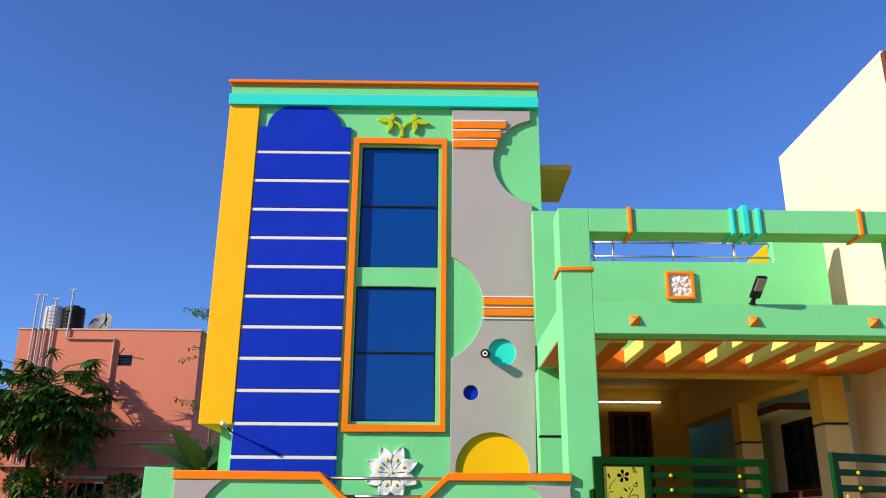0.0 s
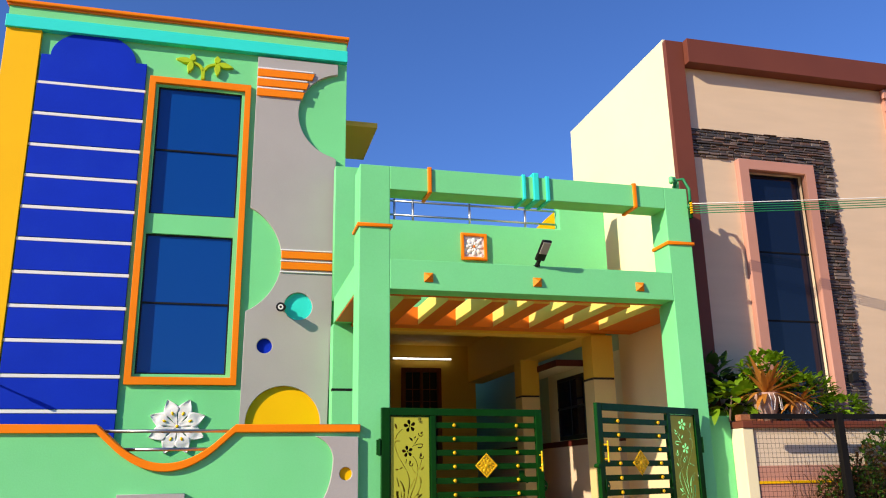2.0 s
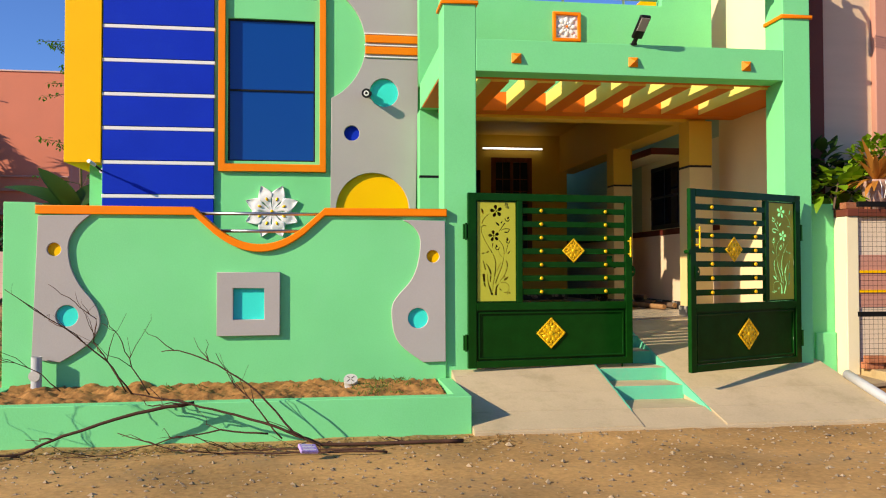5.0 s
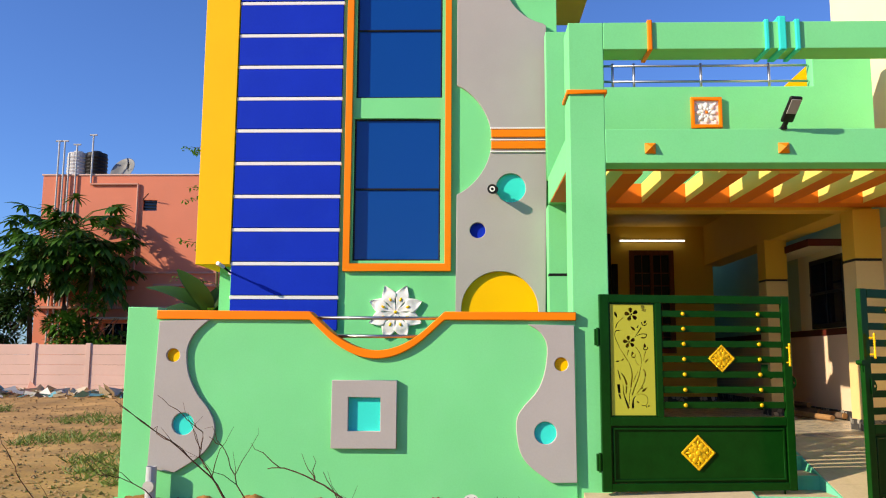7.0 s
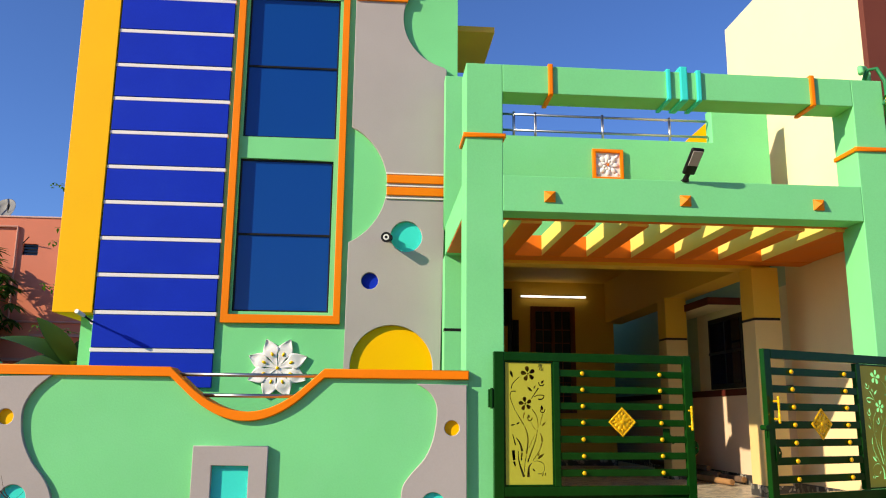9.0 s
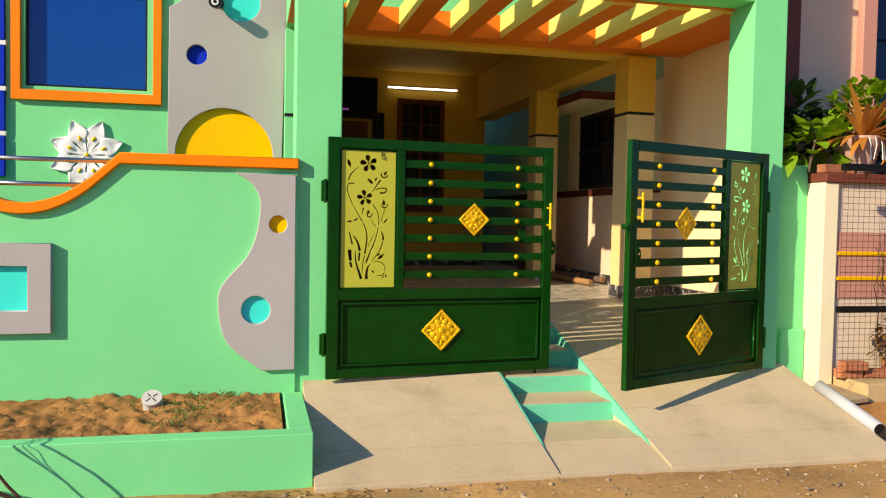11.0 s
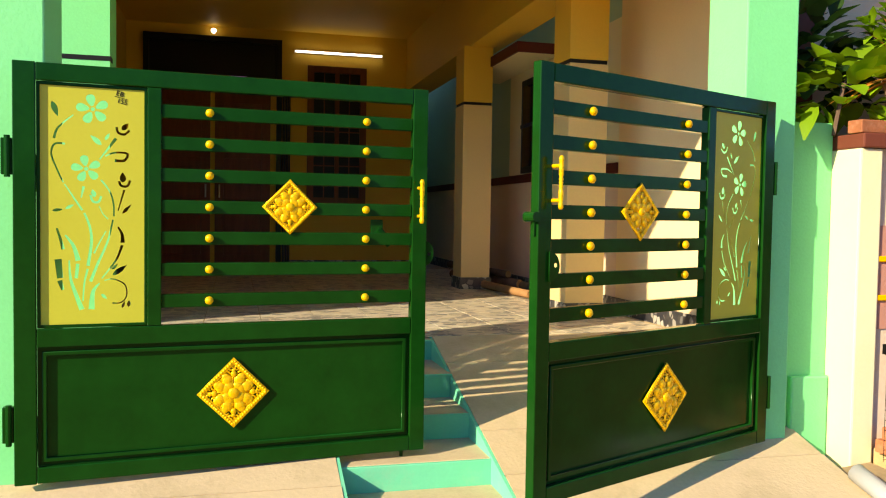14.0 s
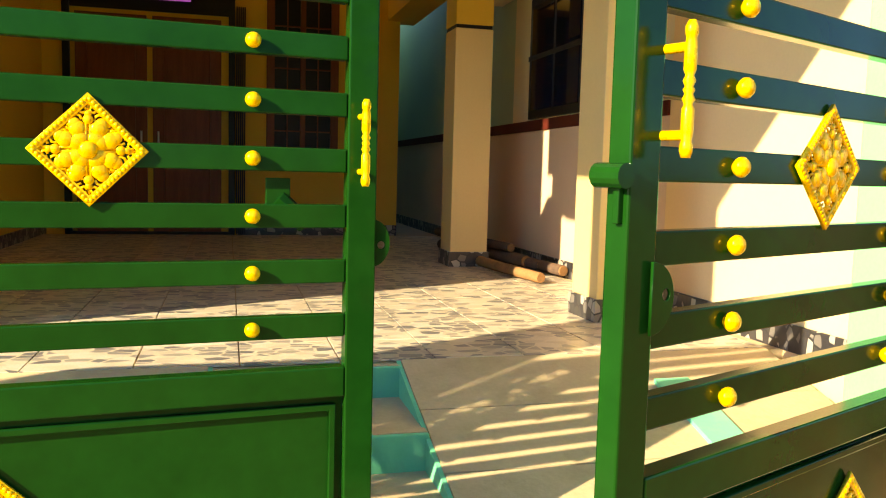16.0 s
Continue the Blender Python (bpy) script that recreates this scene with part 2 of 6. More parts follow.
def circle(cx, cz, r, n=40, a0=0.0, a1=360.0):
    full = abs(a1 - a0) >= 360
    k = n if full else n + 1
    return [(cx + r * math.cos(radians(a0 + (a1 - a0) * i / n)), cz + r * math.sin(radians(a0 + (a1 - a0) * i / n))) for i in range(k)]


def smooth_line(pts, n=8):
    """A smooth curve through (x, z) points."""
    out = []
    for i in range(len(pts) - 1):
        p = [Vector(pts[max(0, min(len(pts) - 1, i + k))]) for k in (-1, 0, 1, 2)]
        for s in range(n):
            t = s / n
            v = 0.5 * ((2 * p[1]) + (p[2] - p[0]) * t + (2 * p[0] - 5 * p[1] + 4 * p[2] - p[3]) * t * t + (3 * p[1] - p[0] - 3 * p[2] + p[3]) * t ** 3)
            out.append((v.x, v.y))
    out.append(tuple(pts[-1]))
    return out


def rect(x0, x1, z0, z1):
    return [(x0, z0), (x1, z0), (x1, z1), (x0, z1)]


# ---- ground ----
def ground_z(x, y):
    far = min(1.0, max(0.0, (y - 9) / 19))
    return -0.02 + 0.42 * far * (1 if x < 0 else 0.2) + 0.035 * noise.noise((x * 0.35, y * 0.35, 0.3)) + 0.018 * noise.noise((x * 1.7, y * 1.7, 2.0))


def build_ground():
    def steps(a, b, fine0, fine1, s):
        v = [fine0 + s * i for i in range(int((fine1 - fine0) / s) + 1)]
        k = s
        lo, hi = [], []
        p = v[0]
        while p > a:
            k *= 1.35
            p -= k
            lo.append(max(a, p))
        k, p = s, v[-1]
        while p < b:
            k *= 1.35
            p += k
            hi.append(min(b, p))
        return lo[::-1] + v + hi
    xs, ys = steps(-900, 900, -14, 10, 0.14), steps(-900, 900, 2, 20, 0.14)
    verts = [(x, y, ground_z(x, y) + 0.012 * noise.noise((x * 6, y * 6, 5.0))) for y in ys for x in xs]
    w = len(xs)
    faces = [(j * w + i, j * w + i + 1, (j + 1) * w + i + 1, (j + 1) * w + i) for j in range(len(ys) - 1) for i in range(w - 1)]
    me = bpy.data.meshes.new("ground")
    me.from_pydata(verts, [], faces)
    me.polygons.foreach_set("use_smooth", [True] * len(faces))
    m = mat("sandy_gravel_earth", (0.43, 0.245, 0.09), 0.95, var=0.5, scale=0.9, fine=26, bump=1.0, stain=0.55, stain_col=(0.27, 0.19, 0.10))
    me.materials.append(m)
    tagged(new("ground", me), "sandy brown earth with gravel and dry litter", "ground", "", "structure")


build_ground()


# ---- ramp and steps ----
def ramp_z(y):
    return 0.37 + 0.29 * (y - 8.5)


SX0, SX1 = 3.385, 4.145     # the stair cut in the ramp
TOP_Y, FLOOR_Z = 9.86, 0.765


def build_ramp():
    def strip(x0, x1):
        return side_prism([(7.22, -0.15), (TOP_Y, -0.15), (TOP_Y, FLOOR_Z - 0.003), (8.5, 0.37), (7.6, 0.109), (7.22, 0.012)], x0, x1)
    struct("ramp", strip(1.875, SX0), CONCRETE, "grey cement ramp with scored lines before the gate", "ramp")
    struct("ramp", strip(SX1, 5.90), CONCRETE, "grey cement ramp with scored lines before the gate", "ramp")
    struct("ramp_foot", side_prism([(7.22, -0.15), (7.62, -0.15), (7.62, 0.109), (7.22, 0.010)], SX0, SX1), CONCRETE, "cement apron at the foot of the steps", "ramp")
    stairs = thing("entrance_steps", "sea-green painted steps with cement treads set in the ramp", "steps", "", "structure")
    ys = [8.12, 8.52, 8.92, 9.32, 9.80]
    zs = [0.115, 0.245, 0.37, 0.50, 0.635, 0.762]
    ends = ys[1:] + [TOP_Y]
    part("landing", box(SX0, SX1, 7.62, 8.12, -0.1, 0.112), CONCRETE, stairs)
    for i, y in enumerate(ys):
        part("riser", box(SX0, SX1, y, y + 0.022, zs[i] - 0.02, zs[i + 1] - 0.002, bevel=0.004), MINT_DARK, stairs)
        part("tread", box(SX0, SX1, y + 0.022, ends[i], zs[i] - 0.05, zs[i + 1], bevel=0.003), CONCRETE, stairs)
    for x0, x1 in ((SX0 - 0.004, SX0 + 0.012), (SX1 - 0.012, SX1 + 0.004)):
        part("side_kerb", side_prism([(7.5, 0.075), (TOP_Y, 0.4), (TOP_Y, FLOOR_Z + 0.006), (8.5, 0.379), (7.6, 0.118)], x0, x1), MINT_DARK, stairs)


build_ramp()


# ---- compound wall ----
def cap_z(x):
    u = abs(x + 0.005) / 0.625
    return 2.0 if u >= 1 else 1.645 + 0.355 * (1.05 * u * u if u < 0.7 else 0.5145 + (u - 0.7) * 1.6183)


def build_compound_wall():
    n = 40
    dip = [(-0.63 + 1.25 * i / n, cap_z(-0.63 + 1.25 * i / n)) for i in range(n + 1)]
    low = [(x, z - 0.075) for x, z in dip]
    outline = [(-2.345, -0.2), (1.82, -0.2), (1.82, 1.925), *low[::-1], (-2.06, 1.925), (-2.06, 2.035), (-2.345, 2.035)]
    struct("wall_compound", plate("wall_compound", [outline], 8.50, 8.72, MINT, 0.006), MINT, "mint green plastered compound wall with a dipped top", "wall")
    top = [(-2.055, 2.005), *dip, (1.825, 2.0)]
    bot = [(x, z - 0.078) for x, z in top]
    struct("wall_coping", plate("wall_coping", [bot + top[::-1]], 8.46, 8.73, ORANGE, 0.008), ORANGE, "orange painted coping band along the compound wall", "trim")
    struct("wall_return", box(-2.33, -2.13, 8.72, 11.0, -0.2, 2.0), MINT, "mint green side compound wall", "wall")


build_compound_wall()


# ---- gate portal: pillars and beams ----
def build_portal():
    PF = 8.52
    struct("pillar_1", box(1.80, 2.135, PF, PF + 0.36, -0.1, 4.80, bevel=0.008), MINT, "tall mint green gate pillar", "pillar")
    struct("pillar_2", box(5.485, 5.795, PF, PF + 0.36, -0.1, 4.80, bevel=0.008), MINT, "tall mint green gate pillar", "pillar")
    struct("beam_upper", box(2.135, 5.485, PF, PF + 0.30, 4.53, 4.80, bevel=0.006), MINT, "mint green top beam of the gate portal", "beam")
    struct("beam_lower", box(2.135, 5.485, PF, PF + 0.26, 3.41, 3.74, bevel=0.006), MINT, "mint green lower beam over the gate", "beam")
    struct("beam_side", box(1.80, 2.03, PF + 0.36, 10.62, 3.41, 3.74, bevel=0.006), MINT, "mint green side beam from pillar to house", "beam")
    # slatted canopy: slanted ribs between front beam and porch front
    canopy = thing("pergola_canopy", "burnt orange slatted canopy with slanted openings over the gate", "canopy", "", "structure")
    z0, z1 = 3.375, 3.61
    part("edge_band", box(2.03, 5.99, 10.36, 10.62, z0, z1), RUST, canopy)
    part("edge_band", box(2.135, 5.485, PF + 0.26, PF + 0.32, z0 + 0.03, z1), RUST, canopy)
    part("side_band", box(1.805, 2.03, PF + 0.37, 10.40, 3.395, 3.408), RUST, canopy)
    ribs = [(2.35 + 0.508 * i, 2.548 + 0.508 * i) for i in range(6)] + [(5.398, 5.985)]
    for a, c in ribs:
        rib = part("rib", box(a, c, PF + 0.32, 10.36, z0 + 0.004, z1), [RUST, CANOPY_YELLOW], canopy)
        for p in rib.data.polygons:
            p.material_index = 1 if abs(p.normal.z) < 0.5 else 0


build_portal()


# ---- porch ----
def build_porch():
    PW = 10.62
    # front wall over the porch with a stepped top
    pts = [(2.0, 3.40), (5.72, 3.40), (5.72, 5.30), (5.02, 5.30), (5.02, 4.87), (2.45, 4.87), (2.45, 5.58), (1.79, 5.58), (1.79, 3.74), (2.0, 3.74)]
    struct("wall_porch_front", plate("wall_porch_front", [pts], PW, PW + 0.18, MINT, 0.005), MINT, "mint green parapet wall above the porch", "wall")
    struct("porch_front_column", box(1.80, 2.10, PW, PW + 0.3, 0.3, 3.41), MINT, "mint green end of the porch side wall", "wall")
    struct("groove", box(1.795, 2.105, PW - 0.004, PW + 0.1, 2.55, 2.58), BLACK, "black groove line in the wall", "trim")
    struct("wall_porch_left", box(1.30, 1.50, 11.2, 16.4, 0.0, 4.1), OCHRE, "ochre porch side wall", "wall")
    back = bmesh.new()
    box(1.3, 3.90, 16.4, 16.6, 0.0, 4.1, back)
    box(3.90, 4.70, 16.4, 16.6, 0.0, 1.69, back)
    box(3.90, 4.70, 16.4, 16.6, 3.62, 4.1, back)
    box(4.70, 5.45, 16.4, 16.6, 0.0, 4.1, back)
    struct("wall_porch_back", back, OCHRE, "ochre yellow back wall of the porch", "wall")
    struct("ceiling", box(2.01, 5.62, PW + 0.18, 11.23, 4.08, 4.25, box(1.3, 5.62, 11.23, 16.6, 4.08, 4.25)), OCHRE, "ochre porch ceiling slab", "ceiling")
    struct("beam_porch", box(5.30, 5.66, PW + 0.18, 16.6, 3.34, 4.08), OCHRE, "ochre beam along the porch side", "beam")
    struct("beam_porch_front", box(2.03, 5.62, PW + 0.005, PW + 0.25, 3.34, 3.398), OCHRE, "ochre beam across the porch front", "beam")
    struct("floor_base", box(1.5, 6.0, TOP_Y, 20.0, -0.1, FLOOR_Z), CONCRETE, "cement bed under the porch tiles", "floor")
    for i, (x, y) in enumerate(((5.36, 10.56), (5.24, 13.10))):
        col = thing("porch_column", "square ochre porch column with a dark groove and pebble base tiles", "column", "porch columns", "structure")
        part("shaft", box(x, x + 0.32, y, y + 0.32, FLOOR_Z + 0.13, 2.73, bevel=0.006), SANDCOL, col, "sand beige lower shaft")
        part("shaft", box(x, x + 0.32, y, y + 0.32, 2.76, 3.345, bevel=0.006), OCHRE, col)
        part("groove", box(x + 0.008, x + 0.312, y + 0.008, y + 0.312, 2.72, 2.77), BLACK, col)


build_porch()


# ---- tower ----
def build_tower():
    TY = 11.0
    front = [(-2.13, 0.0), (1.97, 0.0), (1.97, 7.6), (-2.13, 7.6)]
    hole1, hole2 = rect(-0.60, 0.505, 4.87, 6.70), rect(-0.61, 0.487, 2.775, 4.60)
    struct("wall_tower_front", plate("wall_tower_front", [front, hole1, hole2], TY, TY + 0.22, MINT, 0.004), MINT, "tall mint green house front with coloured relief", "wall")
    struct("wall_tower_right", box(1.77, 1.97, TY + 0.22, 15.0, 4.25, 7.5), MINT, "mint green side wall of the tower", "wall")
    struct("wall_tower_left", box(-2.33, -2.13, TY + 0.22, 15.0, 0.0, 7.5), MINT, "mint green side wall of the tower", "wall")
    struct("wall_tower_back", box(-2.40, 1.29, 15.0, 15.2, 0.0, 7.5, box(1.29, 2.0, 15.0, 15.2, 4.26, 7.5)), MINT, "mint green back wall of the tower", "wall")
    struct("roof_tower", box(-2.3, 1.9, TY + 0.22, 15.1, 7.3, 7.45), MINT, "flat roof slab of the tower", "roof")
    fin = thing("side_fin", "golden yellow vertical fin beside the tower front", "wall fin", "", "structure")
    part("fin_block", box(-2.56, -2.125, 10.945, TY + 1.9, 2.72, 7.32, bevel=0.006), YELLOW, fin)
    cor = thing("cornice", "stepped cornice in turquoise, mint and orange", "cornice", "", "structure")
    part("fascia", box(-2.57, 1.965, 10.90, TY + 0.3, 7.315, 7.49, bevel=0.006), CYAN, cor)
    part("band", box(-2.55, 1.95, 10.93, TY + 0.3, 7.49, 7.63), MINT, cor)
    part("lip", box(-2.57, 1.97, 10.90, TY + 0.3, 7.63, 7.66, bevel=0.008), RUST, cor)
    part("lip", box(-2.59, 1.985, 10.87, TY + 0.3, 7.66, 7.71, bevel=0.012), ORANGE, cor)
    struct("sunshade_tower", box(1.99, 2.48, 11.3, 12.6, 6.50, 6.58, bevel=0.005), OCHRE, "ochre concrete sunshade on the tower side", "sunshade")


build_tower()


# planter
def build_planter():
    p = thing("planter_kerb", "mint green plastered planter kerb along the wall", "planter", "", "structure")
    part("front", box(-2.37, 1.87, 7.33, 7.47, -0.12, 0.31, bevel=0.006), MINT, p)
    part("end", box(-2.37, -2.24, 7.47, 8.5, -0.12, 0.31, bevel=0.006), MINT, p)
    part("end", box(1.73, 1.87, 7.47, 8.5, -0.12, 0.31, bevel=0.006), MINT, p)
    struct("soil", box(-2.24, 1.73, 7.47, 8.5, -0.1, 0.20), SOIL, "red brown soil in the planter", "soil")


build_planter()


# ---- tower reliefs ----
TY = 11.0


def build_stripes():
    top = thing("blue_stripe_relief", "royal blue slab relief with a domed head and white joints", "wall relief")
    zs = [6.58, 6.135, 5.695, 5.272, 4.852, 4.43, 4.005, 3.58, 3.156, 2.73, 2.31, 1.88]
    x0, x1 = -2.10, -0.775
    dome = [(-1.455 + 0.535 * math.cos(radians(a)), 6.985 + 0.385 * math.sin(radians(a))) for a in range(0, 181, 6)]
    head = [(x0, 6.60), (x1, 6.60), (x1, 6.985), *dome, (x0, 6.985)]
    x0 = -2.11
    part("domed_slab", plate("domed_slab", [head], TY - 0.045, TY + 0.01, BLUE, 0.004), BLUE, top)
    for a, b in zip(zs, zs[1:]):
        part("slab", box(x0, x1, TY - 0.045, TY + 0.01, b + 0.028, a - 0.028, bevel=0.004), BLUE, top)
        part("white_strip", box(x0 - 0.012, x1 + 0.012, TY - 0.038, TY + 0.01, a - 0.022, a + 0.022, bevel=0.005), WHITE, top)


build_stripes()


def build_window_frame():
    f = thing("window_surround", "orange raised window surround on the tower", "window surround", "", "structure")
    part("frame", plate("frame", [rect(-0.72, 0.625, 2.64, 6.82), rect(-0.637, 0.545, 2.735, 6.728)], TY - 0.055, TY + 0.01, ORANGE, 0.005), ORANGE, f)
    for i, (z0, z1, x0, x1) in enumerate(((4.87, 6.70, -0.60, 0.505), (2.775, 4.60, -0.61, 0.487))):
        w = thing("window_%d" % (i + 1), "tall fixed window of blue reflective glass", "window", "tower windows", "structure")
        mid = (z0 + z1) / 2 + (0.0 if i == 0 else 0.0)
        fr = plate("window_frame", [rect(x0, x1, z0, z1), rect(x0 + 0.022, x1 - 0.022, z0 + 0.022, mid - 0.012), rect(x0 + 0.022, x1 - 0.022, mid + 0.012, z1 - 0.022)], TY + 0.035, TY + 0.075, BLACK, 0.003)
        part("window_frame", fr, BLACK, w)
        part("pane", box(x0 + 0.018, x1 - 0.018, TY + 0.052, TY + 0.060, z0 + 0.018, mid - 0.008), BLUE_GLASS, w)
        part("pane", box(x0 + 0.018, x1 - 0.018, TY + 0.050, TY + 0.058, mid + 0.008, z1 - 0.018), BLUE_GLASS, w)


build_window_frame()


def leaf_outline(cx, cz, ang, length, width, n=8):
    a = radians(ang)
    pts = []
    for s, rng in ((1, range(0, n + 1)), (-1, range(n - 1, 0, -1))):
        for i in rng:
            t = i / n
            w = s * width / 2 * math.sin(math.pi * t ** 0.8)
            pts.append((cx + t * length * math.cos(a) - w * math.sin(a), cz + t * length * math.sin(a) + w * math.cos(a)))
    return pts


def strip_outline(line, w0, w1=None):
    """A tapering ribbon round a line of (x, z)."""
    w1 = w0 if w1 is None else w1
    left, right = [], []
    for i, p in enumerate(line):
        a, b = Vector(line[max(0, i - 1)]), Vector(line[min(len(line) - 1, i + 1)])
        d = (b - a).normalized()
        w = (w0 + (w1 - w0) * i / (len(line) - 1)) / 2
        left.append((p[0] - d.y * w, p[1] + d.x * w))
        right.append((p[0] + d.y * w, p[1] - d.x * w))
    return right + left[::-1]


def build_sprout():
    s = thing("sprout_relief", "lime green twin sprout relief on the wall", "wall relief")
    y0, y1 = TY - 0.045, TY + 0.01
    cx, cz = -0.035, 6.85
    part("stem", plate("stem", [strip_outline([(cx, cz), (cx, cz + 0.14)], 0.05)], y0, y1, LIME), LIME, s)
    part("stem", plate("stem", [strip_outline(smooth_line([(cx, cz + 0.12), (cx - 0.05, cz + 0.2), (cx - 0.15, cz + 0.245)]), 0.045, 0.03)], y0, y1, LIME), LIME, s)
    part("stem", plate("stem", [strip_outline(smooth_line([(cx, cz + 0.12), (cx + 0.06, cz + 0.2), (cx + 0.17, cz + 0.25)]), 0.045, 0.03)], y0 + 0.003, y1, LIME), LIME, s)
    for px, pz, angles in ((cx - 0.15, cz + 0.25, (175, 85, 255)), (cx + 0.19, cz + 0.25, (350, 95, 270))):
        for k, a in enumerate(angles):
            part("leaf", plate("leaf", [leaf_outline(px, pz, a, (0.22, 0.12, 0.19)[k], (0.085, 0.09, 0.085)[k])], y0 - 0.008 - 0.003 * k, y1, LIME, 0.006), LIME, s)


build_sprout()


def build_grey_panel():
    g = thing("grey_wave_relief", "grey wavy relief panel with round cut-outs and orange bands", "wall relief")
    left_bite = [(0.33 + 0.80 * math.cos(radians(a)), 4.31 + 0.80 * math.sin(radians(a))) for a in range(-63, 64, 6)]
    right_bite = [(1.95 + 0.66 * math.cos(radians(a)), 6.47 + 0.66 * math.sin(radians(a))) for a in range(100, 259, 6)]
    out = [(0.68, 1.9), (1.78, 1.9), (1.82, 4.0), (1.83, 5.80), *right_bite[::-1], (1.835, 7.28), (0.70, 7.28), *left_bite[::-1]]
    holes = [circle(1.37, 3.685, 0.185), circle(0.955, 3.15, 0.098), [(0.77, 1.95), (1.69, 1.95), *circle(1.225, 2.17, 0.47, 40, 0, 180)]]
    holes[2] = [(1.695, 1.95)] + circle(1.225, 2.17, 0.47, 40, 0, 180) + [(0.755, 1.95)]
    part("panel", plate("panel", [out] + holes, TY - 0.055, TY + 0.01, GREY, 0.005), GREY, g)
    part("disc", plate("disc", [circle(1.37, 3.685, 0.19)], TY - 0.006, TY + 0.01, CYAN, 0.001), CYAN, g, "turquoise round recess")
    part("disc", plate("disc", [circle(0.955, 3.15, 0.10)], TY - 0.006, TY + 0.01, BLUE, 0.001), BLUE, g, "blue round recess")
    part("half_disc", plate("half_disc", [circle(1.225, 2.17, 0.475, 40, 0, 180) + [(0.75, 1.9), (1.70, 1.9)]], TY - 0.006, TY + 0.01, YELLOW, 0.001), YELLOW, g, "golden yellow half round recess")
    for k in range(3):
        z = 7.075 - 0.152 * k
        xr = (1.50, 1.42, 1.365)[k]
        part("orange_band", plate("orange_band", [[(0.705, z - 0.10), (xr - 0.03, z - 0.10), (xr, z), (0.705, z)]], TY - 0.085, TY - 0.05, ORANGE, 0.004), ORANGE, g)
        part("white_line", box(0.705, xr - 0.02, TY - 0.075, TY - 0.05, z + 0.012, z + 0.036, bevel=0.004), WHITE, g)
    for k in range(2):
        z = 4.425 - 0.15 * k
        part("orange_band", box(1.125, 1.835, TY - 0.085, TY - 0.05, z - 0.095, z, bevel=0.005), ORANGE, g)
        part("white_line", box(1.115, 1.83, TY - 0.075, TY - 0.05, z + 0.012, z + 0.03, bevel=0.004), WHITE, g)
    part("white_line", box(1.115, 1.83, TY - 0.075, TY - 0.05, 4.135, 4.155, bevel=0.004), WHITE, g)


build_grey_panel()


def petal_mesh(length, width, depth):
    """A spoon-shaped petal along +z from the origin, bulging towards -y, with a raised rim and pointed tip."""
    b = bmesh.new()
    n, m = 16, 8
    grid = []
    for i in range(n + 1):
        t = i / n
        w = (width * (0.62 * t if t < 0.42 else 0.26 + 0.24 * math.sin(math.pi * (t - 0.42) / 0.32) if t < 0.58 else 0.5 * (1 - ((t - 0.58) / 0.42) ** 1.35))) + 0.002
        row = []
        for j in range(m + 1):
            u = -1 + 2 * j / m
            lobe = max(0.0, 1 - ((t - 0.52) / 0.20) ** 2 - (u * 0.9) ** 2)
            y = -depth * (0.45 + 0.35 * abs(u) ** 2 * min(1, t * 2) + 0.45 * lobe ** 0.5 - 0.15 * (t > 0.72) * (1 - abs(u)))
            row.append(b.verts.new((u * w, y, t * length)))
        grid.append(row)
    for i in range(n):
        for j in range(m):
            b.faces.new((grid[i][j], grid[i][j + 1], grid[i + 1][j + 1], grid[i + 1][j]))
    ring = [grid[0][j] for j in range(m + 1)] + [grid[i][m] for i in range(1, n + 1)] + [grid[n][j] for j in range(m - 1, -1, -1)] + [grid[i][0] for i in range(n - 1, 0, -1)]
    back = [b.verts.new((v.co.x, 0.012, v.co.z)) for v in ring]
    for k in range(len(ring)):
        b.faces.new((ring[k], back[k], back[(k + 1) % len(ring)], ring[(k + 1) % len(ring)]))
    b.faces.new(back[::-1])
    bmesh.ops.recalc_face_normals(b, faces=b.faces[:])
    return b


def build_flower():
    f = thing("flower_relief", "white eight-petalled flower relief with gold stamens", "wall relief")
    c = Vector((-0.055, TY, 2.135))
    pm = mesh_of(petal_mesh(0.35, 0.19, 0.03), "petal", WHITE)
    gold = mesh_of(ball((0, 0, 0), 0.02, squash=(0.8, 0.8, 1.3)), "stamen", GOLD)
    for k in range(8):
        a = 22.5 + 45 * k
        m = Matrix.Translation(c + Vector((0, -0.014 - 0.003 * (k % 2), 0))) @ Matrix.Rotation(radians(a), 4, "Y")
        p = part("petal", pm, WHITE, f, smooth=True)
        p.matrix_basis = m
        q = part("stamen", gold, GOLD, f, "gold painted stamen", True)
        q.matrix_basis = m @ Matrix.Translation((0, -0.026, 0.165))
    part("centre", ball(c + Vector((0, -0.03, 0)), 0.020), GOLD, f, "gold painted centre", True)


build_flower()


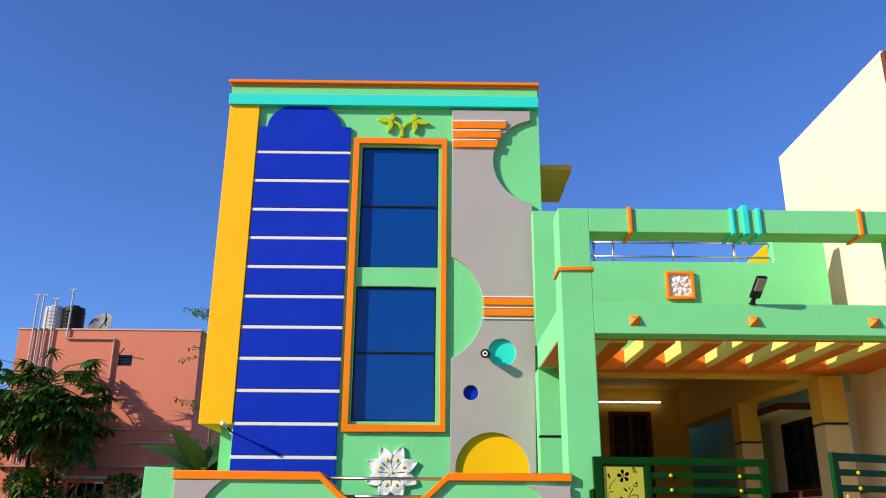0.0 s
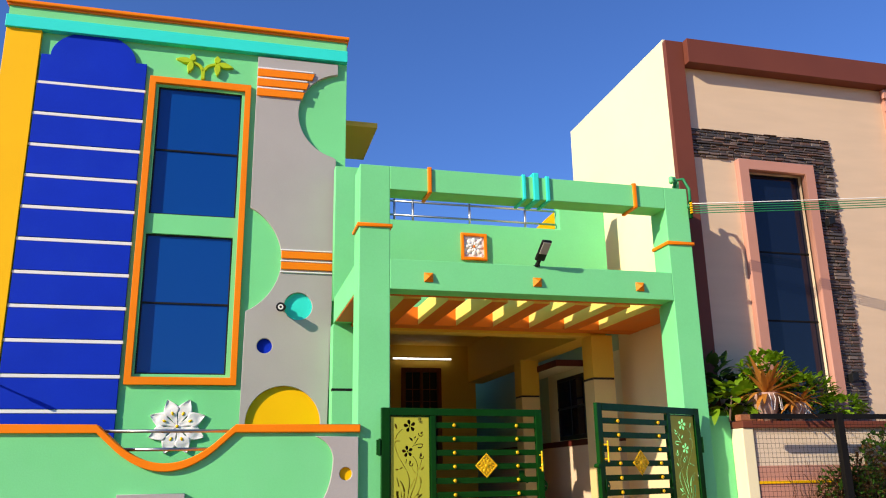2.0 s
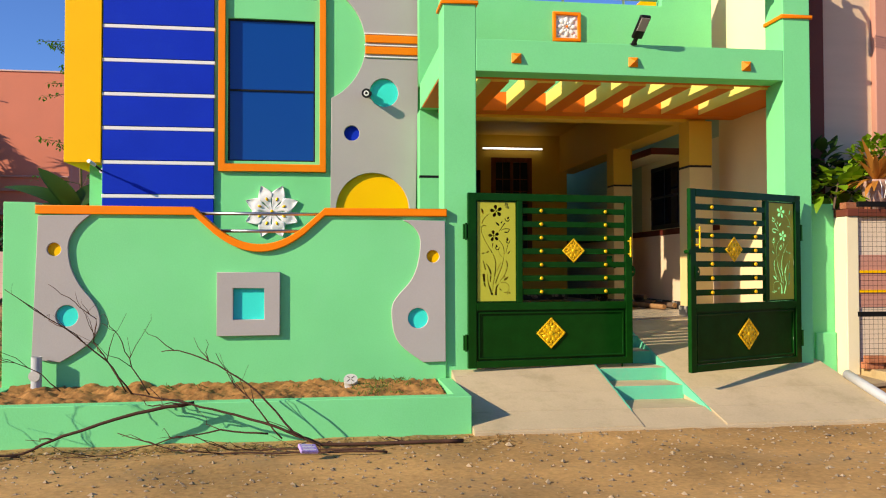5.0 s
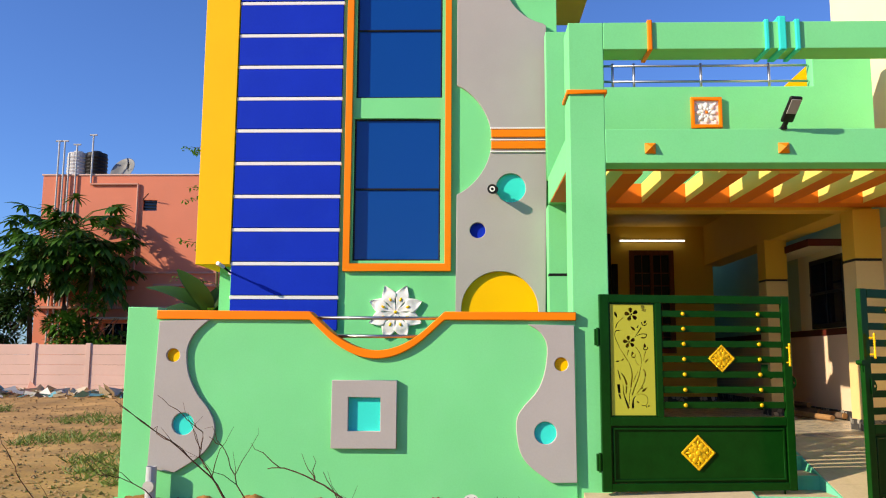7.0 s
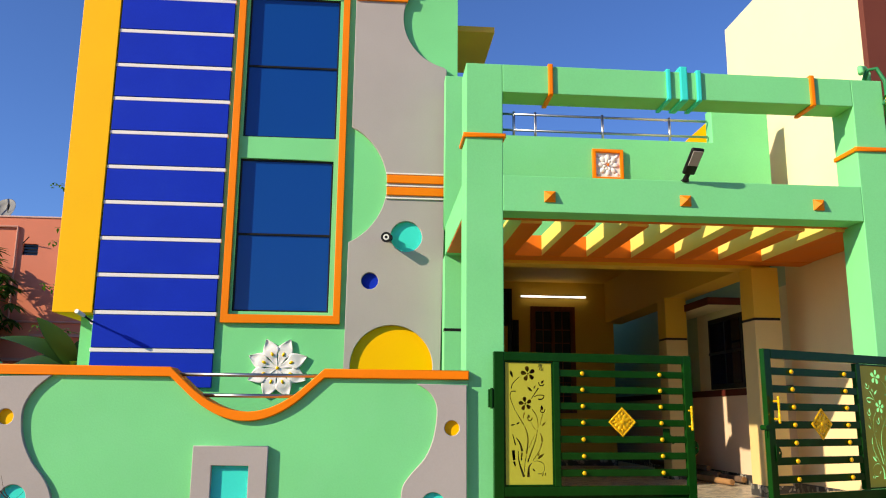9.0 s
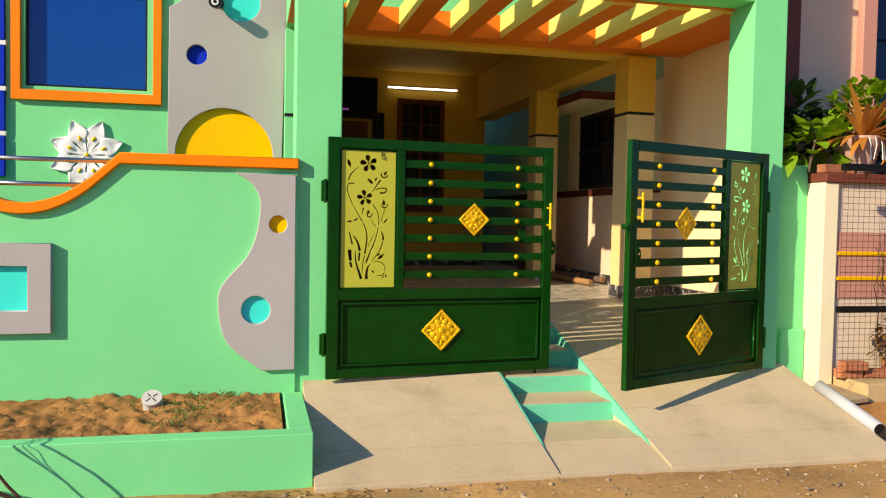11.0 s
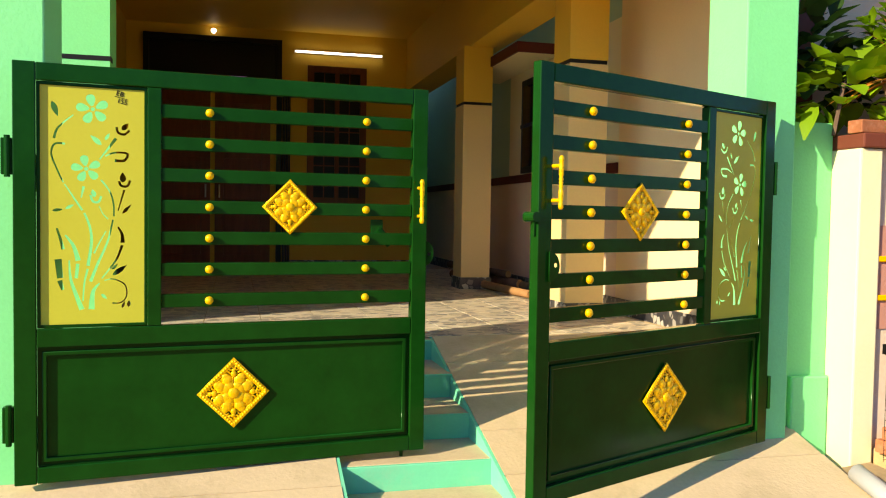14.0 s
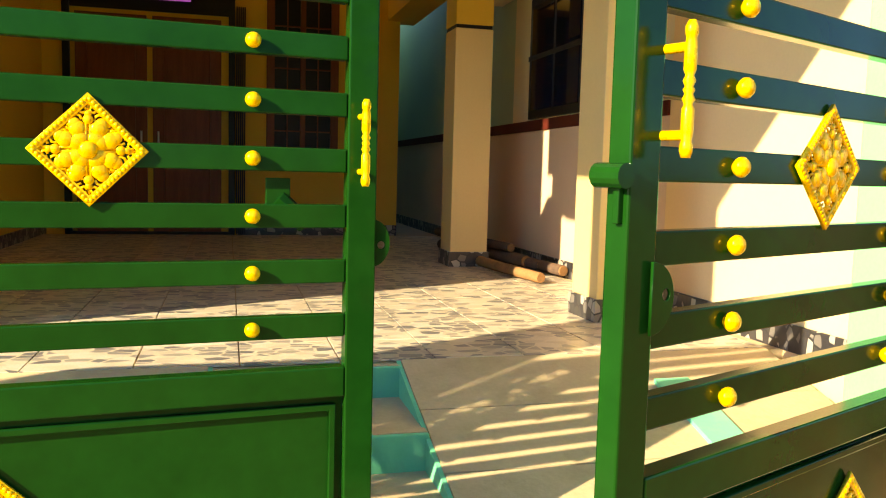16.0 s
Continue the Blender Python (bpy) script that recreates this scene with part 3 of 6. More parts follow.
def build_cctv():
    c = thing("cctv_camera", "black bullet security camera with a white lens ring", "security camera")
    p = Vector((1.165, TY - 0.055, 3.66))
    part("base", rod(p, p + Vector((0, -0.03, 0)), 0.045, seg=20), BLACK, c, smooth=False)
    part("arm", rod(p + Vector((0, -0.02, 0)), p + Vector((-0.02, -0.08, -0.02)), 0.016), BLACK, c)
    d = Vector((-0.10, -0.99, -0.10)).normalized()
    h = p + Vector((-0.02, -0.07, -0.02))
    part("body", rod(h, h + d * 0.15, 0.048, 0.06, seg=24), BLACK, c)
    part("ring", rod(h + d * 0.15, h + d * 0.153, 0.034, seg=24), WHITE, c, "white lens ring")
    part("lens", rod(h + d * 0.153, h + d * 0.156, 0.017, seg=20), BLACK, c)


build_cctv()


def build_fin_lamp():
    c = thing("stub_lamp", "small white wall lamp under the yellow fin", "wall lamp")
    a = Vector((-2.125, 10.99, 2.62))
    part("arm", rod(a, a + Vector((-0.02, -0.28, 0.05)), 0.012), IRON, c)
    part("head", rod(a + Vector((-0.02, -0.24, 0.045)), a + Vector((-0.05, -0.38, 0.075)), 0.022, 0.024, seg=16), WHITE, c)
    part("plate", rod(a + Vector((0.0, 0.012, 0)), a + Vector((0, -0.012, 0)), 0.028, seg=16), WHITE, c)


build_fin_lamp()


# ---- compound wall reliefs ----
def build_wall_reliefs():
    WY = 8.5
    edge = [(-1.56, 1.92), (-1.68, 1.81), (-1.75, 1.68), (-1.757, 1.55), (-1.725, 1.395), (-1.645, 1.24), (-1.54, 1.11), (-1.48, 0.99), (-1.475, 0.87), (-1.54, 0.74), (-1.655, 0.64), (-1.825, 0.535)]
    left = [(-2.03, 1.905)] + [(-2.075, 0.585), (-1.98, 0.555)] + smooth_line(edge, 4)[::-1]
    edge2 = [(1.385, 1.885), (1.49, 1.82), (1.55, 1.72), (1.555, 1.60), (1.525, 1.425), (1.46, 1.28), (1.345, 1.15), (1.28, 1.045), (1.275, 0.90), (1.31, 0.73), (1.40, 0.61), (1.585, 0.475)]
    right = [(1.805, 1.88)] + smooth_line(edge2, 4) + [(1.812, 0.478)]
    for outline, discs in ((left, ((-1.885, 1.59, 0.062, YELLOW), (-1.765, 0.968, 0.100, CYAN))), (right, ((1.685, 1.525, 0.062, YELLOW), (1.535, 0.912, 0.100, CYAN)))):
        t = thing("wave_relief", "grey wavy relief on the compound wall with two round recesses", "wall relief", "compound wall reliefs")
        part("panel", plate("panel", [outline] + [circle(x, z, r) for x, z, r, _ in discs], WY - 0.035, WY + 0.01, GREY, 0.005), GREY, t)
        for x, z, r, m in discs:
            part("disc", plate("disc", [circle(x, z, r + 0.004)], WY - 0.005, WY + 0.01, m, 0.001), m, t, "yellow round recess" if m is YELLOW else "turquoise round recess")
    t = thing("square_relief", "grey square relief with a turquoise centre", "wall relief")
    part("panel", plate("panel", [rect(-0.405, 0.19, 0.762, 1.372), rect(-0.252, 0.042, 0.917, 1.218)], WY - 0.05, WY + 0.01, GREY, 0.005), GREY, t)
    part("centre", box(-0.256, 0.046, WY - 0.006, WY + 0.01, 0.913, 1.222), CYAN, t, "turquoise square recess")
    r = thing("dip_rail", "two stainless steel rods across the dip of the wall", "rail")
    part("rod", rod((-0.58, 8.60, 1.945), (0.56, 8.60, 1.945), 0.016, seg=14), STEEL, r, smooth=True)
    part("rod", rod((-0.42, 8.60, 1.775), (0.40, 8.60, 1.775), 0.016, seg=14), STEEL, r, smooth=True)


build_wall_reliefs()


# ---- portal ornaments ----
def build_ornaments():
    PF = 8.52
    for x0, x1 in ((1.80, 2.135), (5.485, 5.795)):
        t = thing("pillar_ring", "orange ring moulding round the gate pillar", "moulding", "pillar rings")
        part("ring", plate("ring", [rect(x0 - 0.025, x1 + 0.025, 0, 0.04)], PF - 0.025, PF + 0.01, ORANGE, 0.01), ORANGE, t).location = (0, 0, 4.085)
        for xa, xb in ((x0 - 0.025, x0 + 0.004), (x1 - 0.004, x1 + 0.025)):
            part("ring", box(xa, xb, PF, PF + 0.36, 4.085, 4.125, bevel=0.008), ORANGE, t)
    for x, w, m, n in ((2.58, 0.045, ORANGE, "orange"), (3.695, 0.04, CYAN, "turquoise"), (3.84, 0.07, CYAN, "turquoise"), (3.985, 0.045, CYAN, "turquoise"), (5.09, 0.045, ORANGE, "orange")):
        t = thing("beam_clasp", n + " strap moulding wrapped round the portal beam", "moulding", "beam clasps")
        tall = 0.03 if m is CYAN and w > 0.06 else 0.0
        part("front", box(x - w / 2, x + w / 2, PF - 0.028, PF + 0.006, 4.512, 4.815 + tall, bevel=0.01), m, t)
        part("under", box(x - w / 2, x + w / 2, PF - 0.02, PF + 0.32, 4.508, 4.533, bevel=0.008), m, t)
        part("over", box(x - w / 2, x + w / 2, PF - 0.02, PF + 0.32, 4.797, 4.818 + tall, bevel=0.006), m, t)
    for x in (2.555, 3.802, 5.06):
        t = thing("pyramid_stud", "small orange pyramid stud on the beam", "ornament", "pyramid studs")
        b = bmesh.new()
        s = 0.05
        base = [b.verts.new((sx * s, sy, sz * s)) for sy in (0.004, -0.012) for sx, sz in ((-1, -1), (1, -1), (1, 1), (-1, 1))]
        tip = b.verts.new((0, -0.062, 0))
        for k in range(4):
            b.faces.new((base[k], base[(k + 1) % 4], base[4 + (k + 1) % 4], base[4 + k]))
            b.faces.new((base[4 + k], base[4 + (k + 1) % 4], tip))
        bmesh.ops.recalc_face_normals(b, faces=b.faces[:])
        part("stud", b, ORANGE, t).location = (x, PF, 3.55)
    # medallion
    t = thing("flower_medallion", "white flower tile in an orange frame on the parapet", "wall relief")
    x0, x1, z0, z1, y = 3.53, 3.90, 4.345, 4.725, 10.62
    part("frame", plate("frame", [rect(x0, x1, z0, z1), rect(x0 + 0.04, x1 - 0.04, z0 + 0.04, z1 - 0.04)], y - 0.05, y + 0.005, ORANGE, 0.008), ORANGE, t)
    part("tile", box(x0 + 0.035, x1 - 0.035, y - 0.015, y + 0.005, z0 + 0.035, z1 - 0.035), WHITE, t)
    c = Vector(((x0 + x1) / 2, y - 0.015, (z0 + z1) / 2))
    pm = mesh_of(ball((0, 0, 0), 0.034, None, 12, 8, (0.85, 0.5, 1.15)), "petal", WHITE)
    for k in range(8):
        m = Matrix.Translation(c) @ Matrix.Rotation(radians(45 * k), 4, "Y")
        part("petal", pm, WHITE, t, smooth=True).matrix_basis = m @ Matrix.Translation((0, -0.004, 0.092))
        part("petal", pm, WHITE, t, smooth=True).matrix_basis = m @ Matrix.Rotation(radians(22.5), 4, "Y") @ Matrix.Translation((0, -0.008, 0.048)) @ Matrix.Scale(0.6, 4)
        if k % 2:
            part("petal", pm, WHITE, t, smooth=True).matrix_basis = m @ Matrix.Translation((0, 0, 0.155)) @ Matrix.Scale(0.7, 4)
    part("centre", ball(c + Vector((0, -0.02, 0)), 0.016), ORANGE, t, "orange centre", True)


build_ornaments()


def build_floodlight():
    t = thing("street_light", "grey and black lamp head on the portal beam", "street light")
    p = Vector((3.81, 8.53, 3.735))
    part("bracket", box(p.x - 0.03, p.x + 0.03, p.y - 0.03, p.y + 0.05, p.z - 0.005, p.z + 0.02, bevel=0.004), BLACK, t)
    d = Vector((0.05, -0.32, 0.30)).normalized()
    part("neck", rod(p + Vector((0, 0, 0.01)), p + d * 0.10, 0.025, 0.022, seg=14), BLACK, t)
    q = d.to_track_quat("Y", "Z").to_matrix().to_4x4()
    head = box(-0.062, 0.062, 0.0, 0.27, -0.02, 0.02, bevel=0.018)
    o = part("head", head, BLACK, t, smooth=True)
    o.matrix_basis = Matrix.Translation(p + d * 0.08) @ q
    o2 = part("diffuser", box(-0.048, 0.048, 0.10, 0.25, -0.026, -0.018, bevel=0.003), GREY, t, "grey lamp glass")
    o2.matrix_basis = Matrix.Translation(p + d * 0.08) @ q


build_floodlight()


def build_roof_rail():
    t = thing("roof_railing", "stainless steel railing on the porch roof", "railing")
    y = 10.72
    for x in (2.62, 2.88, 3.70, 4.53):
        part("post", rod((x, y, 4.80), (x, y, 5.20), 0.016, seg=10), STEEL, t, smooth=True)
    for z in (4.97, 5.17):
        part("rail", rod((2.4, y, z), (5.0, y, z), 0.015, seg=10), STEEL, t, smooth=True)
    struct("stair_wall", plate("stair_wall", [[(4.30, 4.4), (5.6, 4.4), (5.6, 5.7), (5.05, 5.20)]], 11.4, 11.55, YELLOW, 0.004), YELLOW, "yellow stair side wall on the roof", "wall")
    struct("roof_porch", box(2.0, 5.62, 10.8, 16.6, 4.255, 4.35), CONCRETE, "cement porch roof", "roof")


build_roof_rail()


# ---- gates ----
def px(pts):
    """Panel drawing units (about a millimetre) to the leaf's own metres."""
    return [(0.100 + (x - 55) * 0.00099, 1.672 - (y - 5) * 0.00096) for x, y in pts]


def flower_cutouts():
    holes = []
    for cx, cy, r in ((258, 107, 66), (232, 368, 60)):
        for k in range(5):
            a = radians(100 + 72 * k)
            pts = []
            for i in range(14):
                t = 2 * math.pi * i / 14
                u, v = 0.60 + 0.40 * math.cos(t), 0.37 * math.sin(t) * (0.72 + 0.28 * math.cos(t))
                pts.append((cx + r * (u * math.cos(a) - v * math.sin(a)), cy - r * (u * math.sin(a) + v * math.cos(a))))
            holes.append(pts)
        holes.append([(cx + 9 * math.cos(2 * math.pi * i / 10), cy + 9 * math.sin(2 * math.pi * i / 10)) for i in range(10)])
    stems = [
        ([(183, 135), (150, 165), (120, 200), (108, 240)], 5, 11), ([(150, 262), (110, 265), (98, 310), (120, 375), (143, 430)], 9, 6),
        ([(148, 437), (180, 490), (216, 550)], 5, 9), ([(224, 562), (245, 620), (252, 690), (238, 795)], 8, 14),
        ([(237, 808), (224, 870), (218, 950)], 9, 6), ([(165, 770), (170, 850), (192, 925), (214, 988)], 6, 22),
        ([(290, 415), (325, 465), (340, 520), (341, 575)], 7, 7), ([(338, 590), (315, 690), (275, 790), (248, 865)], 6, 14),
        ([(310, 640), (282, 695), (262, 740)], 4, 8), ([(374, 704), (350, 770), (292, 852)], 11, 5),
        ([(350, 230), (285, 325)], 13, 5), ([(383, 457), (358, 550)], 8, 4), ([(222, 445), (212, 495)], 12, 5),
        ([(282, 530), (298, 565), (318, 588)], 3, 6), ([(303, 860), (340, 855), (385, 880), (392, 930), (370, 960), (335, 962)], 5, 6),
        ([(284, 872), (258, 910), (252, 988)], 5, 26), ([(352, 180), (360, 205), (385, 210), (404, 192)], 10, 10),
        ([(363, 418), (370, 438), (395, 440), (406, 414)], 10, 10), ([(248, 480), (258, 510), (280, 512), (291, 487)], 10, 10),
        ([(307, 310), (345, 293), (396, 296), (383, 326), (345, 328)], 6, 13), ([(150, 660), (182, 708), (200, 772)], 7, 22),
        ([(118, 630), (132, 680), (142, 722)], 8, 14), ([(122, 765), (130, 848)], 28, 24), ([(358, 622), (374, 655), (376, 692)], 6, 18), ([(198, 785), (192, 850)], 14, 14), ([(128, 858), (140, 900)], 20, 12)]
    for line, w0, w1 in stems:
        sm = smooth_line(line, 5) if len(line) > 2 else line
        holes.append([(x, y) for x, y in strip_outline(sm, w0, w1)])
    for cx, cy, ang, ln, w in ((293, 262, 137, 62, 22), (306, 240, 60, 38, 14), (374, 192, 50, 40, 22), (378, 425, 92, 46, 26), (265, 492, 105, 36, 22), (375, 562, 48, 56, 14), (335, 838, 38, 74, 22), (332, 812, 45, 36, 13), (290, 920, -45, 34, 14), (374, 985, 70, 32, 12), (400, 980, 85, 30, 14), (150, 545, 30, 40, 14), (100, 553, 8, 42, 14), (100, 80, -70, 70, 24)):
        holes.append([(x, 2 * cy - z) for x, z in leaf_outline(cx, cy, ang, ln, w, 6)])
    return [px(h) for h in holes]


def rosette(g, c, r):
    """A pierced diamond rosette, half-diagonal r, centred at c on the leaf's front."""
    o = thing("tmp", "", "")
    o.name = "rosette"
    o.parent = g
    tagged(o, "gold painted pierced diamond rosette")
    o.location = c
    o.scale = (1, 0.6, 1)
    dia = [(r, 0), (0, r), (-r, 0), (0, -r)]
    inner = [(x * 0.80, z * 0.80) for x, z in dia]
    part("rim", plate("rim", [dia, inner], -0.016, 0.0, GOLD, 0.003), GOLD, o)
    bead = bmesh.new()
    for k in range(4):
        a, b = Vector(dia[k]), Vector(dia[(k + 1) % 4])
        n = 15
        for i in range(n):
            p = a.lerp(b, (i + 0.5) / n) * 0.91
            ball((p.x, -0.016, p.y), r * 0.048, bead, 6, 4, (1, 0.8, 1))
    part("beading", bead, GOLD, o, smooth=True)
    pet = bmesh.new()
    for k in range(4):
        a = radians(45 + 90 * k)
        for d, s, e in ((0.22, 0.15, 0.045), (0.38, 0.15, 0.135), (0.47, 0.115, 0.16)):
            for q in (-e, e):
                ball((r * (d * math.cos(a) - q * math.sin(a)), -0.011, r * (d * math.sin(a) + q * math.cos(a))), r * s, pet, 10, 6, (1, 0.55, 1))
        b2 = radians(90 * k)
        for d, s in ((0.53, 0.09), (0.63, 0.06)):
            ball((r * d * math.cos(b2), -0.012, r * d * math.sin(b2)), r * s, pet, 8, 5, (1, 0.8, 1))
        for d, w, q in ((0.53, 0.19, 0.085), (0.70, 0.085, 0.055), (0.40, 0.30, 0.05)):
            for e in (-w, w):
                ring = [(r * (d * math.cos(b2) - e * math.sin(b2) + q * math.cos(t)), -0.010, r * (d * math.sin(b2) + e * math.cos(b2) + q * math.sin(t))) for t in [i * 0.8 for i in range(8)]]
                tube_path(ring, r * 0.026, pet, 5)
        for e in (-0.035, 0.035):
            tube_path([(-r * e * math.sin(b2), -0.016, r * e * math.cos(b2)), (r * 0.5 * math.cos(b2) - r * e * math.sin(b2), -0.012, r * 0.5 * math.sin(b2) + r * e * math.cos(b2))], r * 0.022, pet, 5)
        tube_path([(r * 0.5 * math.cos(b2), -0.006, r * 0.5 * math.sin(b2)), (r * 0.80 * math.cos(b2), -0.006, r * 0.80 * math.sin(b2))], r * 0.022, pet, 5)
        c4 = radians(45 + 90 * k)
        tube_path([(0, -0.005, 0), (r * 0.56 * math.cos(c4), -0.005, r * 0.56 * math.sin(c4))], r * 0.022, pet, 5)
    rod((0, 0.0, 0), (0, -0.006, 0), r * 0.44, bm=pet, seg=20)
    ball((0, -0.020, 0), r * 0.155, pet, 12, 8, (1, 0.7, 1))
    part("petals", pet, GOLD, o, smooth=True)
    return o


def text_mesh(body, size, material, depth=0.0006):
    cu = bpy.data.curves.new("writing", "FONT")
    cu.body, cu.size, cu.extrude, cu.align_x, cu.align_y = body, size, depth, "CENTER", "CENTER"
    tmp = bpy.data.objects.new("tmp", cu)
    scene.collection.objects.link(tmp)
    me = bpy.data.meshes.new_from_object(tmp.evaluated_get(bpy.context.evaluated_depsgraph_get()))
    bpy.data.objects.remove(tmp)
    bpy.data.curves.remove(cu)
    me.transform(Matrix.Rotation(radians(90), 4, "X"))
    me.materials.clear()
    me.materials.append(material)
    return me


HOLES = flower_cutouts()


def build_gate(W, flip, label):
    """A leaf hinged at the origin along +x, front towards -y; flip mirrors it."""
    g = thing("gate_leaf", label, "gate", "gate leaves")
    s = -1 if flip else 1
    H, T = 1.755, 0.045

    def bx(name, x0, x1, z0, z1, y0=-T / 2, y1=T / 2, bevel=0.004, m=GATE):
        return part(name, box(min(s * x0, s * x1), max(s * x0, s * x1), y0, y1, z0, z1, None, bevel), m, g)
    bx("stile", 0, 0.085, 0, H)
    bx("stile", W - 0.075, W, 0, H)
    bx("rail", 0.086, W - 0.076, H - 0.075, H - 0.002)
    bx("rail", 0.086, W - 0.076, 0.575, 0.652)
    bx("rail", 0.086, W - 0.076, 0.002, 0.07)
    bx("bar", 0.518, 0.575, 0.653, H - 0.076)
    sheet = bx("sheet", 0.086, W - 0.076, 0.071, 0.574, 0.004, 0.010, 0)
    part("moulding", plate("moulding", [rect(min(s * 0.105, s * (W - 0.095)), max(s * 0.105, s * (W - 0.095)), 0.09, 0.555), rect(min(s * 0.122, s * (W - 0.112)), max(s * 0.122, s * (W - 0.112)), 0.107, 0.538)], -0.012, 0.005, GATE, 0.003), GATE, g)
    # pierced flower panel
    outer = rect(0.087, 0.517, 0.654, H - 0.078)
    fm = plate("flower_panel", [outer] + HOLES, -0.004, 0.0, PANEL, 0.0002)
    if flip:
        fm.transform(Matrix.Diagonal((-1, 1, 1, 1)))
        fm.flip_normals()
    fp = part("flower_panel", fm, PANEL, g, "olive yellow steel sheet with pierced flowers")
    part("panel_frame", plate("panel_frame", [rect(min(s * 0.087, s * 0.517), max(s * 0.087, s * 0.517), 0.654, H - 0.077), rect(min(s * 0.100, s * 0.505), max(s * 0.100, s * 0.505), 0.667, H - 0.09)], -0.010, 0.006, GATE, 0.002), GATE, g)
    if not flip:
        for body, z, sz in (("EB", 1.645, 0.030), ("155", 1.612, 0.028)):
            o = part("writing", text_mesh(body, sz, BLACK), BLACK, fp, "hand-written black letters")
            o.matrix_basis = Matrix.Translation((0.408 + (0.008 if body == "155" else 0), -0.0055, z)) @ Matrix.Rotation(radians(14), 4, "Y")
        o = part("writing", box(-0.026, 0.026, -0.0006, 0.0006, -0.0012, 0.0012), BLACK, fp)
        o.matrix_basis = Matrix.Translation((0.412, -0.0055, 1.6285)) @ Matrix.Rotation(radians(14), 4, "Y")
    knob = mesh_of(lathe([(0.010, -0.002), (0.011, 0.004), (0.017, 0.009), (0.0212, 0.018), (0.0205, 0.027), (0.014, 0.036), (0.004, 0.040)], seg=16), "stud", GOLD)
    knob.transform(Matrix.Rotation(radians(90), 4, "X") @ Matrix.Diagonal((0.88, 0.88, 0.75, 1)))
    for k in range(7):
        z = 1.583 - 0.1375 * k
        bx("slat", 0.576, W - 0.077, z - 0.029, z + 0.029, -0.016, 0.016, 0.003)
        for x in ((0.745, 1.39) if flip else (0.775, 1.487)):
            part("stud", knob, GOLD, g, "gold painted round stud", True).location = (s * x, -0.014, z)
    rosette(g, (s * (0.885 if not flip else 0.835), -0.002, 0.335), 0.160)
    rosette(g, (s * (1.13 if not flip else 1.065), -0.018, 1.178), 0.126)
    # handle on the free stile
    hx = s * (W - (0.075 if flip else 0.045))
    hd, hz = (0.068, 1.18) if flip else (0.075, 1.11)
    rs = 0.74 if flip else 0.82
    prof = [(0.010, 0.0), (0.014, 0.01), (0.014, 0.02), (0.011, 0.026), (0.0135, 0.04), (0.0135, 0.075), (0.009, 0.082), (0.014, 0.09), (0.009, 0.098), (0.013, 0.104), (0.009, 0.11), (0.014, 0.118), (0.009, 0.126), (0.0135, 0.135), (0.0135, 0.17), (0.011, 0.184), (0.014, 0.19), (0.014, 0.2), (0.008, 0.21)]
    part("handle", lathe([(q * rs, z) for q, z in prof], (hx, -hd, hz), seg=14), GOLD, g, "gold painted turned pull handle", True)
    for z in (hz + 0.035, hz + 0.17):
        part("handle_stub", rod((hx, -0.02, z), (hx, -hd, z), 0.008), GOLD, g)
    # latch plate and lug
    half = [(s * (W - 0.004) + s * 0.045 * math.sin(radians(a)), 0.965 + 0.06 * math.cos(radians(a))) for a in range(0, 181, 10)]
    if flip:
        half = [(s * (W - 0.055) - s * 0.058 * math.sin(radians(a)), 0.955 + 0.06 * math.cos(radians(a))) for a in range(0, 181, 10)]
    hole = circle(s * (W + 0.018) if not flip else s * (W - 0.092), 0.96, 0.010, 14)
    part("latch_plate", plate("latch_plate", [half, hole], -0.034 if flip else -0.010, -0.028 if flip else -0.004, GATE, 0.001), GATE, g)
    if flip:
        part("bolt_sleeve", rod((s * (W + 0.015), -0.028, 1.15), (s * (W + 0.015), 0.03, 1.15), 0.020, seg=14), GATE, g)
        bx("bolt_lug", W - 0.002, W + 0.012, 1.075, 1.14, -0.012, 0.0, 0.002)
    else:
        bx("bolt_lever", W - 0.27, W - 0.21, 1.06, 1.125, 0.018, 0.03, 0.002)
        part("bolt_lever", rod((W - 0.24, 0.024, 1.075), (W - 0.17, 0.024, 1.01), 0.024, seg=8), GATE, g)
        part("drop_bolt", rod((W - 0.10, 0.028, -0.085), (W - 0.10, 0.028, 0.30), 0.009, seg=8), GATE, g)
    for z in (0.18, 1.29):
        part("hinge", box(min(s * -0.045, s * 0.0), max(s * -0.045, s * 0.0), -0.012, 0.022, z, z + 0.15, None, 0.004), GATE, g)
        part("hinge_pin", rod((s * -0.02, -0.016, z - 0.01), (s * -0.02, -0.016, z + 0.16), 0.012, seg=10), GATE, g)
    return g


gate_a = build_gate(1.795, False, "half-open bottle green steel gate leaf with gold studs")
gate_a.matrix_basis = pose(2.03, 8.445, 0.407, 0, 0, 6.4)
gate_b = build_gate(1.685, True, "open bottle green steel gate leaf swung outwards over the ramp")
gate_b.matrix_basis = pose(5.587, 8.436, 0.408, 0, 0, 23.7)


